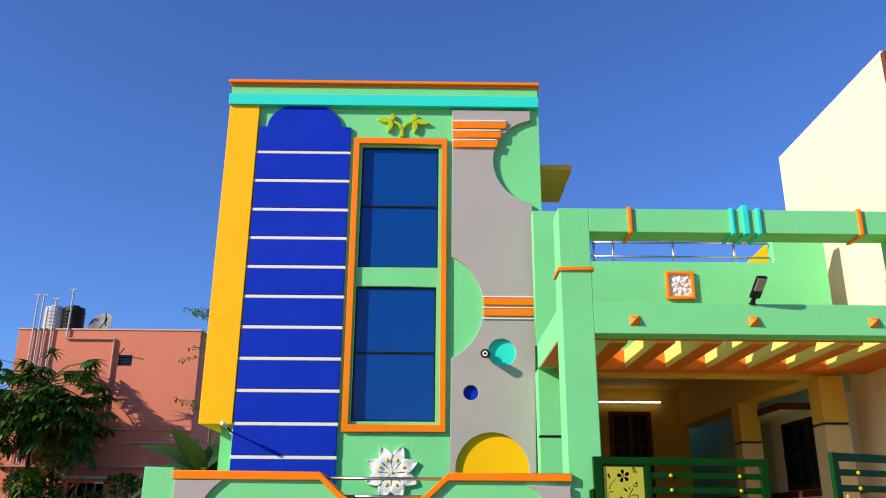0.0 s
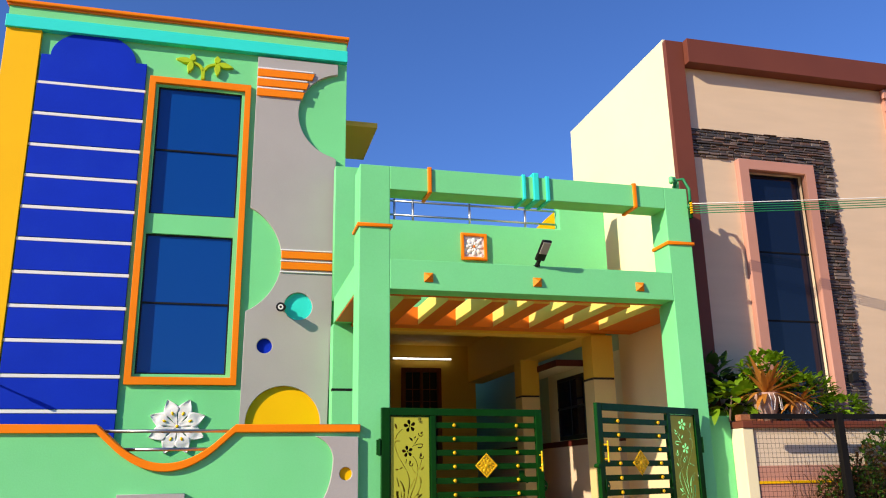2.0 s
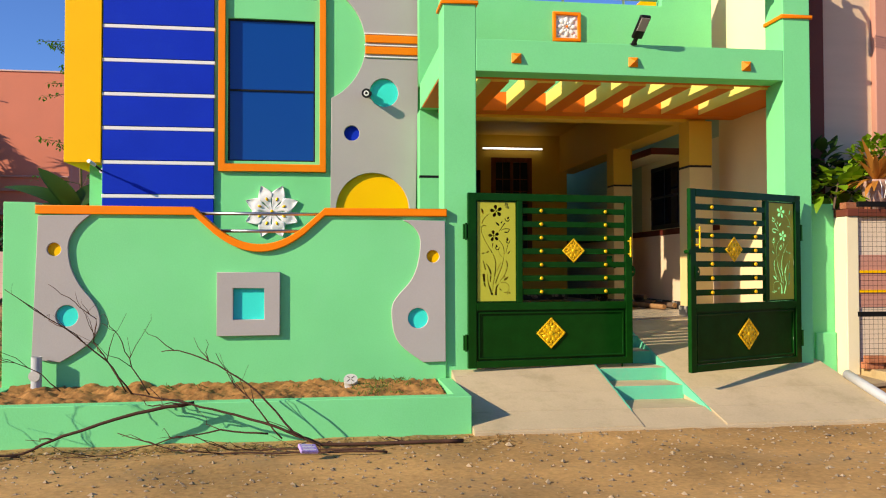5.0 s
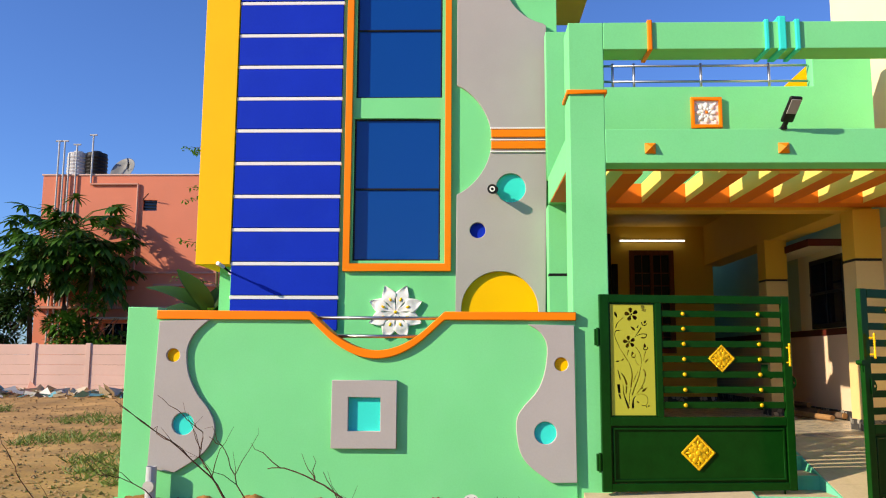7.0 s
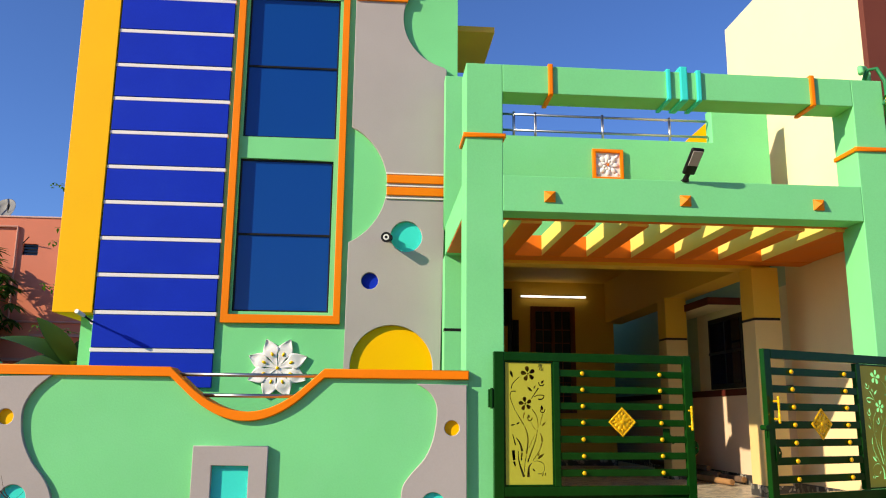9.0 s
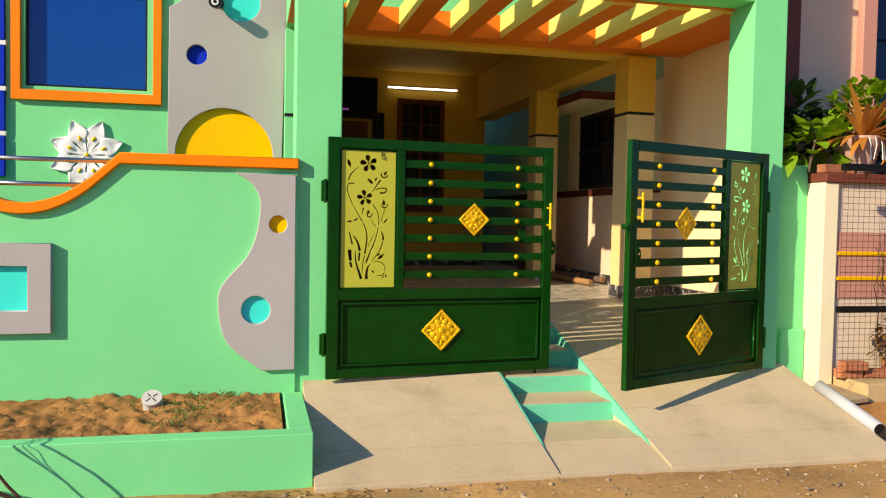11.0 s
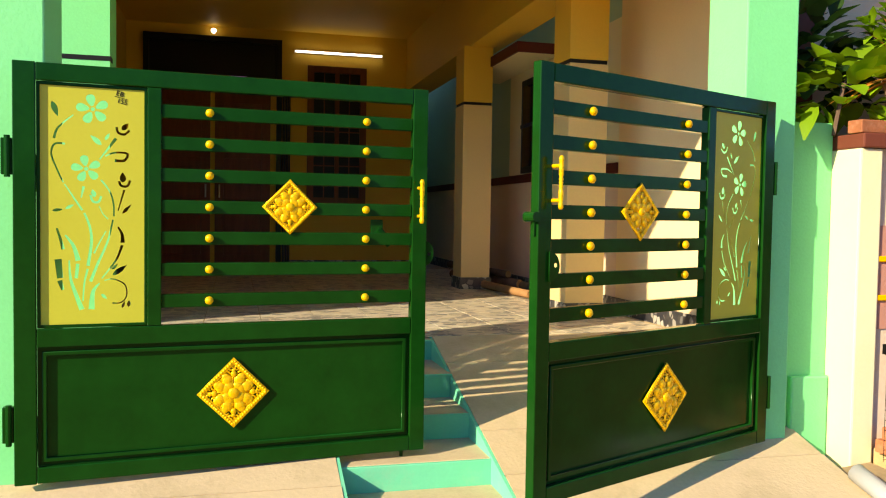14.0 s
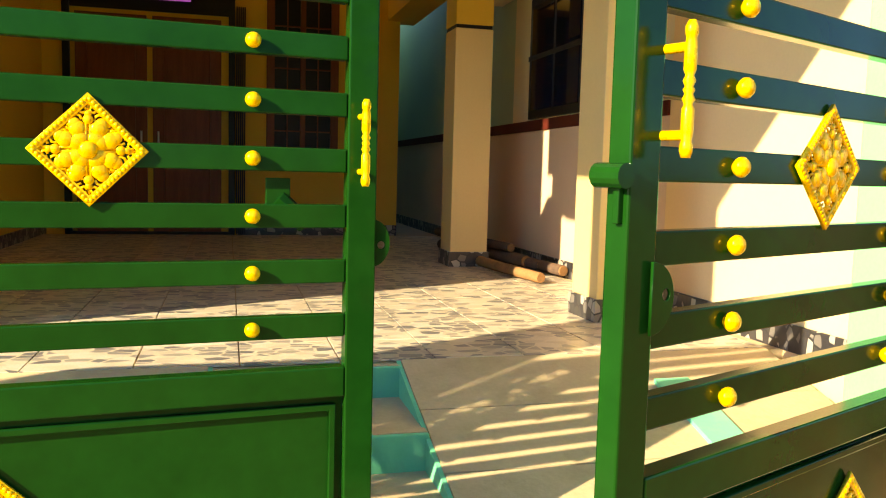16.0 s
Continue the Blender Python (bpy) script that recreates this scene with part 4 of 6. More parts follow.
# ---- porch fittings ----
def pebble_mat(name, base, stones, scale, rnd=0.06, rough=0.3):
    """Mosaic tile: angular stone chips in a pale bed."""
    m = bpy.data.materials.new(name)
    m.use_nodes = True
    n, l = m.node_tree.nodes, m.node_tree.links
    b = n["Principled BSDF"]
    b.inputs["Roughness"].default_value = rough
    tc, mp, vo, ve, rp = n.new("ShaderNodeTexCoord"), n.new("ShaderNodeMapping"), n.new("ShaderNodeTexVoronoi"), n.new("ShaderNodeTexVoronoi"), n.new("ShaderNodeValToRGB")
    geo = n.new("ShaderNodeNewGeometry")
    l.new(geo.outputs["Position"], mp.inputs[0])
    mp.inputs["Scale"].default_value = (1, 1.7, 1.2)
    ve.feature = "DISTANCE_TO_EDGE"
    for v in (vo, ve):
        v.inputs["Scale"].default_value = scale
        v.inputs["Randomness"].default_value = 0.85
        l.new(mp.outputs[0], v.inputs["Vector"])
    sep = n.new("ShaderNodeSeparateColor")
    l.new(vo.outputs["Color"], sep.inputs[0])
    rp.color_ramp.interpolation = "CONSTANT"
    el = rp.color_ramp.elements
    el[0].color = (*stones[0], 1)
    el[1].position, el[1].color = 1.0 / len(stones), (*stones[1], 1)
    for i in range(2, len(stones)):
        e = el.new(i / len(stones))
        e.color = (*stones[i], 1)
    l.new(sep.outputs[0], rp.inputs[0])
    edge = n.new("ShaderNodeMapRange")
    edge.inputs[1].default_value, edge.inputs[2].default_value = 0.05, 0.09
    l.new(ve.outputs["Distance"], edge.inputs[0])
    mx = n.new("ShaderNodeMix")
    mx.data_type = "RGBA"
    mx.inputs[6].default_value = (*base, 1)
    l.new(edge.outputs[0], mx.inputs[0])
    l.new(rp.outputs[0], mx.inputs[7])
    no = n.new("ShaderNodeTexNoise")
    no.inputs["Scale"].default_value = 40
    hs = n.new("ShaderNodeHueSaturation")
    mr = n.new("ShaderNodeMapRange")
    mr.inputs[3].default_value, mr.inputs[4].default_value = 0.8, 1.2
    l.new(no.outputs[0], mr.inputs[0])
    l.new(mr.outputs[0], hs.inputs["Value"])
    l.new(mx.outputs[2], hs.inputs["Color"])
    l.new(hs.outputs[0], b.inputs["Base Color"])
    return m


TILE = pebble_mat("pebble_mosaic_floor_tile", (0.64, 0.56, 0.42), [(0.60, 0.53, 0.40), (0.27, 0.25, 0.22), (0.54, 0.47, 0.36), (0.17, 0.165, 0.165), (0.64, 0.58, 0.47), (0.34, 0.31, 0.26)], 11)
SKIRT = pebble_mat("black_pebble_skirting_tile", (0.03, 0.03, 0.035), [(0.035, 0.035, 0.04), (0.30, 0.28, 0.25), (0.04, 0.04, 0.045), (0.16, 0.15, 0.14), (0.05, 0.05, 0.05), (0.42, 0.39, 0.34)], 13, rough=0.35)
TEAK = mat("dark_teak_wood", (0.17, 0.048, 0.018), 0.35, var=0.3, scale=3, fine=30, bump=0.15, stretch=(6, 6, 0.6))
LOGWOOD = mat("dry_log_wood", (0.30, 0.16, 0.07), 0.85, var=0.3, scale=8, fine=60, bump=0.6)
BARK = mat("grey_brown_bark", (0.13, 0.085, 0.06), 0.9, var=0.3, scale=10, fine=80, bump=0.6)
BISCUIT = mat("biscuit_wall_paint", (0.86, 0.66, 0.37), 0.65, var=0.05, scale=1.2, bump=0.12, stain=0.1, stain_col=(0.62, 0.45, 0.28))
TEAL = mat("sea_green_wall_paint", (0.38, 0.54, 0.40), 0.6, var=0.05, scale=1.2, bump=0.1)
SANDY = mat("sandy_plinth_plaster", (0.50, 0.36, 0.18), 0.85, var=0.15, scale=3, fine=40, bump=0.6, stain=0.4, stain_col=(0.36, 0.24, 0.12))


def emitter(name, col, strength):
    m = bpy.data.materials.new(name)
    m.use_nodes = True
    b = m.node_tree.nodes["Principled BSDF"]
    b.inputs["Base Color"].default_value = (0.9, 0.9, 0.9, 1)
    b.inputs["Emission Color"].default_value = (*col, 1)
    b.inputs["Emission Strength"].default_value = strength
    return m


def skirting(x0, x1, y0, y1):
    return struct("skirting", box(x0, x1, y0, y1, FLOOR_Z, FLOOR_Z + 0.13, bevel=0.003), SKIRT, "black pebble pattern skirting tiles", "skirting")


def build_porch_fittings():
    BW = 16.4
    for x, y in ((5.36, 10.56), (5.24, 13.10)):
        c = thing("column_base", "black pebble base tiles round the porch column", "skirting", "column bases", "structure")
        part("tile", box(x - 0.014, x + 0.334, y - 0.014, y + 0.334, FLOOR_Z, FLOOR_Z + 0.135, bevel=0.003), SKIRT, c)
    skirting(1.50, 1.515, 11.3, BW)
    skirting(3.56, 5.45, BW - 0.015, BW)
    skirting(5.985, 6.0, 9.0, 20.0)
    # main door behind a folding grille
    d = thing("door_1", "carved dark teak double door behind a black grille frame", "door", "", "structure")
    x0, x1, z1 = 1.72, 3.53, 3.93
    part("door_frame", plate("door_frame", [[(x0, FLOOR_Z), (x1, FLOOR_Z), (x1, z1), (x0, z1)], [(x0 + 0.07, FLOOR_Z + 0.04), (x1 - 0.07, FLOOR_Z + 0.04), (x1 - 0.07, z1 - 0.07), (x0 + 0.07, z1 - 0.07)]], BW - 0.10, BW - 0.02, BLACK, 0.004), BLACK, d)
    part("transom", box(x0 + 0.07, x1 - 0.07, BW - 0.03, BW - 0.006, 3.25, z1 - 0.07), BLACK, d)
    for k in range(2):
        a = x0 + 0.12 + 0.80 * k
        leaf = part("door_leaf", box(a, a + 0.74, BW - 0.05, BW - 0.004, FLOOR_Z + 0.02, 3.20, bevel=0.006), TEAK, d)
        for j in range(3):
            z = FLOOR_Z + 0.2 + 0.75 * j
            part("door_panel", box(a + 0.12, a + 0.62, BW - 0.065, BW - 0.048, z, z + 0.58, bevel=0.012), TEAK, leaf)
        part("door_handle", rod((a + (0.68 if k == 0 else 0.06), BW - 0.085, 1.75), (a + (0.68 if k == 0 else 0.06), BW - 0.085, 1.93), 0.012), STEEL, leaf)
    for k in range(9):
        xx = x0 + 0.12 + k * 0.185
        part("grille_bar", rod((xx, BW - 0.085, z1 - 0.09), (xx, BW - 0.085, z1 - 0.02), 0.008, seg=6), BLACK, d)
    for k in range(5):
        xx = x1 + 0.015 + 0.022 * k
        part("folded_grille", box(xx, xx + 0.012, BW - 0.14, BW - 0.03, FLOOR_Z + 0.02, 3.35), BLACK, d)
    # window with teak shutters
    w = thing("window_3", "carved teak window with small glass panes", "window", "", "structure")
    a, b, za, zb = 3.885, 4.715, 1.69, 3.62
    part("window_frame", plate("window_frame", [rect(a, b, za, zb), rect(a + 0.09, (a + b) / 2 - 0.03, za + 0.09, zb - 0.09), rect((a + b) / 2 + 0.03, b - 0.09, za + 0.09, zb - 0.09)], BW - 0.05, BW + 0.02, TEAK, 0.006), TEAK, w)
    for xa, xb in ((a + 0.08, (a + b) / 2 - 0.02), ((a + b) / 2 + 0.02, b - 0.08)):
        part("pane", box(xa, xb, BW - 0.004, BW + 0.004, za + 0.08, zb - 0.08), BLACK, w)
        for k in range(6):
            z = za + 0.3 + 0.24 * k
            part("muntin", box(xa, xb, BW - 0.022, BW - 0.006, z - 0.008, z + 0.008), TEAK, w)
        part("muntin", box((xa + xb) / 2 - 0.007, (xa + xb) / 2 + 0.007, BW - 0.020, BW - 0.006, za + 0.09, zb - 0.09), TEAK, w)
    # lamps
    t = thing("tube_light", "lit white tube light batten on the porch wall", "light")
    part("batten", box(3.70, 4.94, BW - 0.04, BW, 3.785, 3.825, bevel=0.004), WHITE, t)
    part("tube", rod((3.72, BW - 0.055, 3.80), (4.92, BW - 0.055, 3.80), 0.014, seg=10), emitter("tube_glow", (1.0, 0.98, 0.92), 2.6), t)
    t = thing("bulb", "small lit white bulb over the door", "light")
    part("holder", rod((2.62, BW, 4.0), (2.62, BW - 0.05, 4.0), 0.025), WHITE, t)
    part("globe", ball((2.62, BW - 0.075, 4.0), 0.035), emitter("bulb_glow", (1.0, 0.97, 0.9), 3.0), t, smooth=True)
    t = thing("neon_strip", "purple glowing strip above the door", "light")
    part("strip", box(2.35, 3.05, BW - 0.055, BW - 0.03, 3.38, 3.41), emitter("violet_glow", (0.45, 0.04, 0.75), 0.22), t)
    s = thing("switch_plate", "small white switch plate on the side wall", "switch")
    part("plate", box(1.50, 1.512, 14.3, 14.38, 2.35, 2.47, bevel=0.003), WHITE, s)
    # passage wall on the open side
    struct("wall_band", box(5.985, 5.999, 11.0, 20.0, 1.93, 2.02), MAROON, "maroon band along the passage wall", "trim")
    w = thing("window_4", "dark louvred window with a black frame in the passage wall", "window", "", "structure")
    part("window_frame", box(5.965, 6.0, 12.20, 13.32, 2.03, 3.04, bevel=0.004), BLACK, w)
    for k in range(2):
        part("pane", box(5.958, 5.968, 12.27 + 0.52 * k, 12.73 + 0.52 * k, 2.10, 2.97), DARK_GLASS, w)
    part("mullion", box(5.955, 5.97, 12.20, 13.32, 2.52, 2.56), BLACK, w)
    sh = thing("sunshade", "dark brown edged concrete sunshade over the passage window", "sunshade", "", "structure")
    part("slab", box(5.55, 5.998, 12.27, 14.2, 3.15, 3.235, bevel=0.004), CREAM, sh)
    part("edge", box(5.53, 5.55, 12.25, 14.22, 3.14, 3.24), MAROON, sh)
    part("edge", box(5.55, 5.99, 12.25, 12.27, 3.14, 3.24), MAROON, sh)
    struct("wall_passage_end", box(5.45, 6.0, 19.9, 20.1, 0.0, 4.6), TEAL, "sea green wall closing the passage", "wall")
    struct("wall_rear_block", box(5.25, 5.45, 16.6, 20.0, 0.0, 4.1), TEAL, "sea green house wall along the passage", "wall")
    # logs stacked in the passage
    rng = random.Random(4)
    for i, (xa, ya, xb, yb, r, z) in enumerate(((5.45, 13.7, 5.60, 12.0, 0.045, 0), (5.55, 14.6, 5.90, 12.7, 0.05, 0), (5.75, 14.8, 5.84, 12.9, 0.06, 0.0), (5.62, 15.0, 5.80, 13.2, 0.045, 0.10), (5.70, 14.2, 5.93, 12.35, 0.05, 0.0))):
        lg = thing("log", "dry peeled wooden pole lying on the porch floor", "log", "stacked logs")
        za = FLOOR_Z + 0.015 + r + z
        pts = [(xa + (xb - xa) * k / 6 + 0.012 * rng.uniform(-1, 1), ya + (yb - ya) * k / 6, za) for k in range(7)]
        part("pole", tube_path(pts, r, None, 10, 0.85), LOGWOOD if i == 0 else BARK, lg, smooth=True)
        part("cut_end", rod(pts[-1], Vector(pts[-1]) + Vector((0.003, -0.012, 0)), r * 0.8, seg=10), LOGWOOD, lg)


build_porch_fittings()


# ---- neighbouring house ----
PALE = mat("pale_weathered_plaster", (0.68, 0.55, 0.42), 0.8, var=0.1, scale=2, fine=40, bump=0.4, stain=0.3, stain_col=(0.5, 0.38, 0.26))


def build_neighbour():
    struct("wall_neighbour_near", box(6.0, 6.22, 9.048, 11.0, -0.1, 3.75), BISCUIT, "biscuit coloured side wall beside the ramp", "wall")
    struct("wall_neighbour_side", box(6.0, 6.22, 11.0, 20.0, -0.1, 1.98), PEACH, "peach lower side wall of the neighbouring house", "wall")
    struct("wall_neighbour_mid", box(6.0, 6.22, 11.0, 13.8, 1.98, 3.22), CREAM, "cream side wall of the neighbouring house", "wall")
    struct("wall_neighbour_lintel", box(6.0, 6.22, 11.0, 13.8, 3.22, 3.75), TEAL, "sea green wall above the passage window", "wall")
    struct("wall_neighbour_rear", box(6.0, 6.22, 13.8, 20.0, 1.98, 4.6), TEAL, "sea green rear side wall", "wall")
    struct("wall_neighbour_upper", box(6.0, 6.22, 9.048, 12.2, 3.75, 7.16), CREAM, "cream upper side wall of the neighbouring house", "wall")
    struct("wall_neighbour_front", plate("wall_neighbour_front", [[(6.22, -0.1), (11.5, -0.1), (11.5, 6.98), (6.22, 6.98)], rect(7.04, 7.91, 1.6, 5.33)], 9.05, 9.30, BEIGE, 0.003), BEIGE, "beige plastered front of the neighbouring house", "wall")
    struct("roof_neighbour", box(6.22, 11.5, 9.3, 12.15, 6.6, 6.8), CREAM, "roof slab of the neighbouring house", "roof")
    struct("wall_neighbour_back", box(6.22, 11.5, 12.0, 12.15, 0, 6.6), CREAM, "back wall of the neighbouring house", "wall")
    f = thing("facade_frame", "chocolate brown frame round the neighbouring front", "facade frame", "", "structure")
    part("upright", box(5.985, 6.247, 8.965, 9.046, 0.9, 7.11, bevel=0.005), BROWN, f)
    part("head", box(6.249, 11.5, 8.86, 9.046, 6.76, 7.11, bevel=0.005), BROWN, f)
    col = thing("slatted_column", "dusty rose slatted column on the neighbouring front", "column", "", "structure")
    part("core", box(9.45, 10.4, 8.97, 9.05, 1.0, 6.79), ROSE, col)
    for k in range(28):
        part("slat", box(9.40, 10.45, 8.93, 8.975, 1.2 + 0.2 * k, 1.33 + 0.2 * k, bevel=0.004), ROSE, col)
    w = thing("window_5", "tall dark navy glass window in a dusty rose surround", "window", "", "structure")
    part("surround", plate("surround", [rect(6.895, 8.055, 1.45, 5.47), rect(7.04, 7.91, 1.6, 5.33)], 8.96, 9.08, ROSE, 0.006), ROSE, w)
    for z0, z1 in ((1.6, 2.45), (2.45, 3.33), (3.33, 4.24), (4.24, 5.33)):
        part("pane", box(7.04, 7.91, 9.12, 9.13, z0 + 0.012, z1 - 0.004), DARK_GLASS, w)
        part("window_frame", box(7.04, 7.91, 9.11, 9.135, z0 - 0.006, z0 + 0.014), IRON, w)
    # stone cladding strip
    rng = random.Random(9)
    b = bmesh.new()
    verts, faces = [], []

    def stone(x0, x1, z0, z1):
        d = rng.uniform(0.012, 0.045)
        i = len(verts)
        e = 0.006
        verts.extend([(x0, 9.052, z0), (x1, 9.052, z0), (x1, 9.052, z1), (x0, 9.052, z1), (x0 + e, 9.05 - d, z0 + e), (x1 - e, 9.05 - d + rng.uniform(-0.006, 0.006), z0 + e), (x1 - e, 9.05 - d, z1 - e), (x0 + e, 9.05 - d, z1 - e)])
        faces.extend([(i + 4, i + 5, i + 6, i + 7), (i, i + 1, i + 5, i + 4), (i + 1, i + 2, i + 6, i + 5), (i + 2, i + 3, i + 7, i + 6), (i + 3, i, i + 4, i + 7)])
    for xa, xb, za, zb in ((6.25, 8.43, 5.475, 5.89), (8.06, 8.43, 1.9, 5.47)):
        z = za
        while z < zb - 0.02:
            h = rng.uniform(0.032, 0.05)
            x = xa
            while x < xb - 0.02:
                wd = rng.uniform(0.08, 0.22)
                x2 = xb if x + wd > xb - 0.05 else x + wd
                stone(x, x2 - 0.005, z, min(zb, z + h) - 0.005)
                x = x2
            z += h
    me = bpy.data.meshes.new("stone_cladding")
    me.from_pydata(verts, [], faces)
    m = bpy.data.materials.new("split_stone")
    m.use_nodes = True
    n, l = m.node_tree.nodes, m.node_tree.links
    geo, rp, no = n.new("ShaderNodeNewGeometry"), n.new("ShaderNodeValToRGB"), n.new("ShaderNodeTexNoise")
    el = rp.color_ramp.elements
    el[0].color, el[1].color = (0.05, 0.042, 0.042, 1), (0.24, 0.20, 0.18, 1)
    e = el.new(0.4)
    e.color = (0.09, 0.075, 0.075, 1)
    e = el.new(0.75)
    e.color = (0.17, 0.09, 0.07, 1)
    l.new(geo.outputs["Random Per Island"], rp.inputs[0])
    mx = n.new("ShaderNodeMix")
    mx.data_type, mx.blend_type = "RGBA", "MULTIPLY"
    mx.inputs[0].default_value = 0.5
    no.inputs["Scale"].default_value = 30
    l.new(rp.outputs[0], mx.inputs[6])
    l.new(no.outputs[0], mx.inputs[7])
    l.new(mx.outputs[2], n["Principled BSDF"].inputs["Base Color"])
    n["Principled BSDF"].inputs["Roughness"].default_value = 0.7
    me.materials.append(m)
    tagged(new("stone_cladding", me), "grey and brown split stone cladding strip round the window", "stone cladding", "", "stuff")
    for z in (4.62, 2.55):
        t = thing("wall_light", "small black wedge wall light on the stone cladding", "wall light", "facade lights")
        part("body", prism([(8.15, z), (8.25, z + 0.03), (8.25, z + 0.13), (8.15, z + 0.10)], 8.93, 9.03, None, 0.006), BLACK, t)
    # compound wall with bands
    c = thing("wall_neighbour_compound", "cream and brown banded compound wall of the neighbour", "wall", "", "structure")
    x0, x1 = 6.27, 12.0
    for z0, z1, m, y in ((-0.1, 0.98, PALE, 8.45), (0.98, 1.54, ROSE, 8.44), (1.54, 1.95, PALE, 8.45)):
        part("band", box(x0, x1, y, 8.74, z0, z1), m, c)
    for z in (1.36, 1.15):
        part("yellow_line", box(x0 - 0.05, x1, 8.425, 8.445, z - 0.015, z + 0.015, bevel=0.004), YELLOW, c)
    part("end_post", box(6.125, 6.268, 8.42, 8.74, -0.1, 1.95, bevel=0.01), CREAM, c)
    part("coping", box(6.125, x1, 8.40, 8.76, 1.952, 2.03, bevel=0.008), BROWN, c)
    struct("plinth", box(6.27, 12.0, 8.02, 8.42, -0.1, 0.34, bevel=0.01), SANDY, "sandy plinth along the neighbour's wall", "plinth")
    s = thing("wall_link", "mint green wall stub beside the gate pillar", "wall", "", "structure")
    part("stub", box(5.797, 6.123, 8.63, 8.74, -0.1, 2.10, bevel=0.006), MINT, s)
    part("plinth", prism([(5.88, -0.1), (6.12, -0.1), (6.12, 0.70), (5.88, 0.70)], 8.595, 8.63, None, 0.012), MINT, s)
    # mesh fence
    f = thing("mesh_fence", "black iron frame fence with square wire mesh", "fence")
    y = 8.12
    part("top_rail", box(6.05, 9.6, y - 0.022, y + 0.022, 2.03, 2.085), IRON, f)
    part("middle_rail", box(6.05, 9.6, y - 0.022, y + 0.022, 0.90, 0.95), IRON, f)
    for x in (7.165, 8.6):
        part("post", box(x - 0.04, x + 0.04, y - 0.035, y + 0.035, 0.0, 2.10), IRON, f)
    wires = bmesh.new()
    vs, fs = [], []

    def wire(p0, p1, ax):
        r = 0.0017
        i = len(vs)
        o = [Vector((r, 0, 0)), Vector((0, r, 0)), Vector((-r, 0, 0)), Vector((0, -r, 0))] if ax == "z" else [Vector((0, 0, r)), Vector((0, r, 0)), Vector((0, 0, -r)), Vector((0, -r, 0))]
        vs.extend([tuple(Vector(p0) + q) for q in o] + [tuple(Vector(p1) + q) for q in o])
        fs.extend([(i + k, i + (k + 1) % 4, i + 4 + (k + 1) % 4, i + 4 + k) for k in range(4)])
    for k in range(70):
        x = 6.06 + 0.05 * k
        wire((x, y, 0.36), (x, y, 2.05), "z")
    for k in range(34):
        z = 0.37 + 0.05 * k
        wire((6.06, y, z), (9.5, y, z), "x")
    me = bpy.data.meshes.new("wire_mesh")
    me.from_pydata(vs, [], fs)
    me.materials.append(IRON)
    wires.free()
    part("wire_mesh", me, IRON, f)
    # service cables
    green = mat("green_cable_sheath", (0.015, 0.20, 0.075), 0.45, var=0.1, scale=20)
    cb = thing("service_cables", "green overhead service cables on a bent conduit", "cable")
    part("conduit", tube_path([(5.72, 8.60, 4.80), (5.72, 8.60, 4.90), (5.68, 8.59, 4.95), (5.62, 8.56, 4.94), (5.60, 8.52, 4.87)], 0.028, None, 10), MINT, cb, smooth=True)
    part("conduit", tube_path([(5.66, 8.60, 4.80), (5.70, 8.58, 4.93), (5.78, 8.55, 4.94), (5.83, 8.52, 4.80), (5.82, 8.50, 4.62), (5.78, 8.49, 4.55)], 0.02, None, 8), green, cb, smooth=True)
    for k in range(5):
        z = 4.60 - 0.03 * k
        pts = [(5.79 + 9.0 * t, 8.48 - 2.6 * t, z - 0.9 * t * (1 - t) * 0.25 + 0.25 * t) for t in [i / 14 for i in range(15)]]
        part("cable", tube_path(pts, 0.006, None, 5), green if k else WHITE, cb, smooth=True)
    rack = box(5.79, 5.82, 8.47, 8.515, 4.42, 4.64, None, 0.004)
    part("rack", rack, GATE, cb)
    for k in range(5):
        part("insulator", rod((5.795, 8.47, 4.60 - 0.03 * k), (5.795, 8.44, 4.60 - 0.03 * k), 0.011, seg=10), YELLOW, cb)


build_neighbour()


# ---- planter contents and fallen branches ----
def leaf_mat(name, col, var=0.35):
    m = bpy.data.materials.new(name)
    m.use_nodes = True
    n, l = m.node_tree.nodes, m.node_tree.links
    b = n["Principled BSDF"]
    geo, mr, vm = n.new("ShaderNodeNewGeometry"), n.new("ShaderNodeMapRange"), n.new("ShaderNodeVectorMath")
    mr.inputs[3].default_value, mr.inputs[4].default_value = 1 - var, 1 + var
    vm.operation = "SCALE"
    vm.inputs[0].default_value = col
    l.new(geo.outputs["Random Per Island"], mr.inputs[0])
    l.new(mr.outputs[0], vm.inputs["Scale"])
    l.new(vm.outputs[0], b.inputs["Base Color"])
    b.inputs["Roughness"].default_value = 0.5
    b.inputs["Specular IOR Level"].default_value = 0.3
    tr, mix = n.new("ShaderNodeBsdfTranslucent"), n.new("ShaderNodeMixShader")
    l.new(vm.outputs[0], tr.inputs[0])
    mix.inputs[0].default_value = 0.3
    l.new(b.outputs[0], mix.inputs[1])
    l.new(tr.outputs[0], mix.inputs[2])
    l.new(mix.outputs[0], n["Material Output"].inputs[0])
    return m


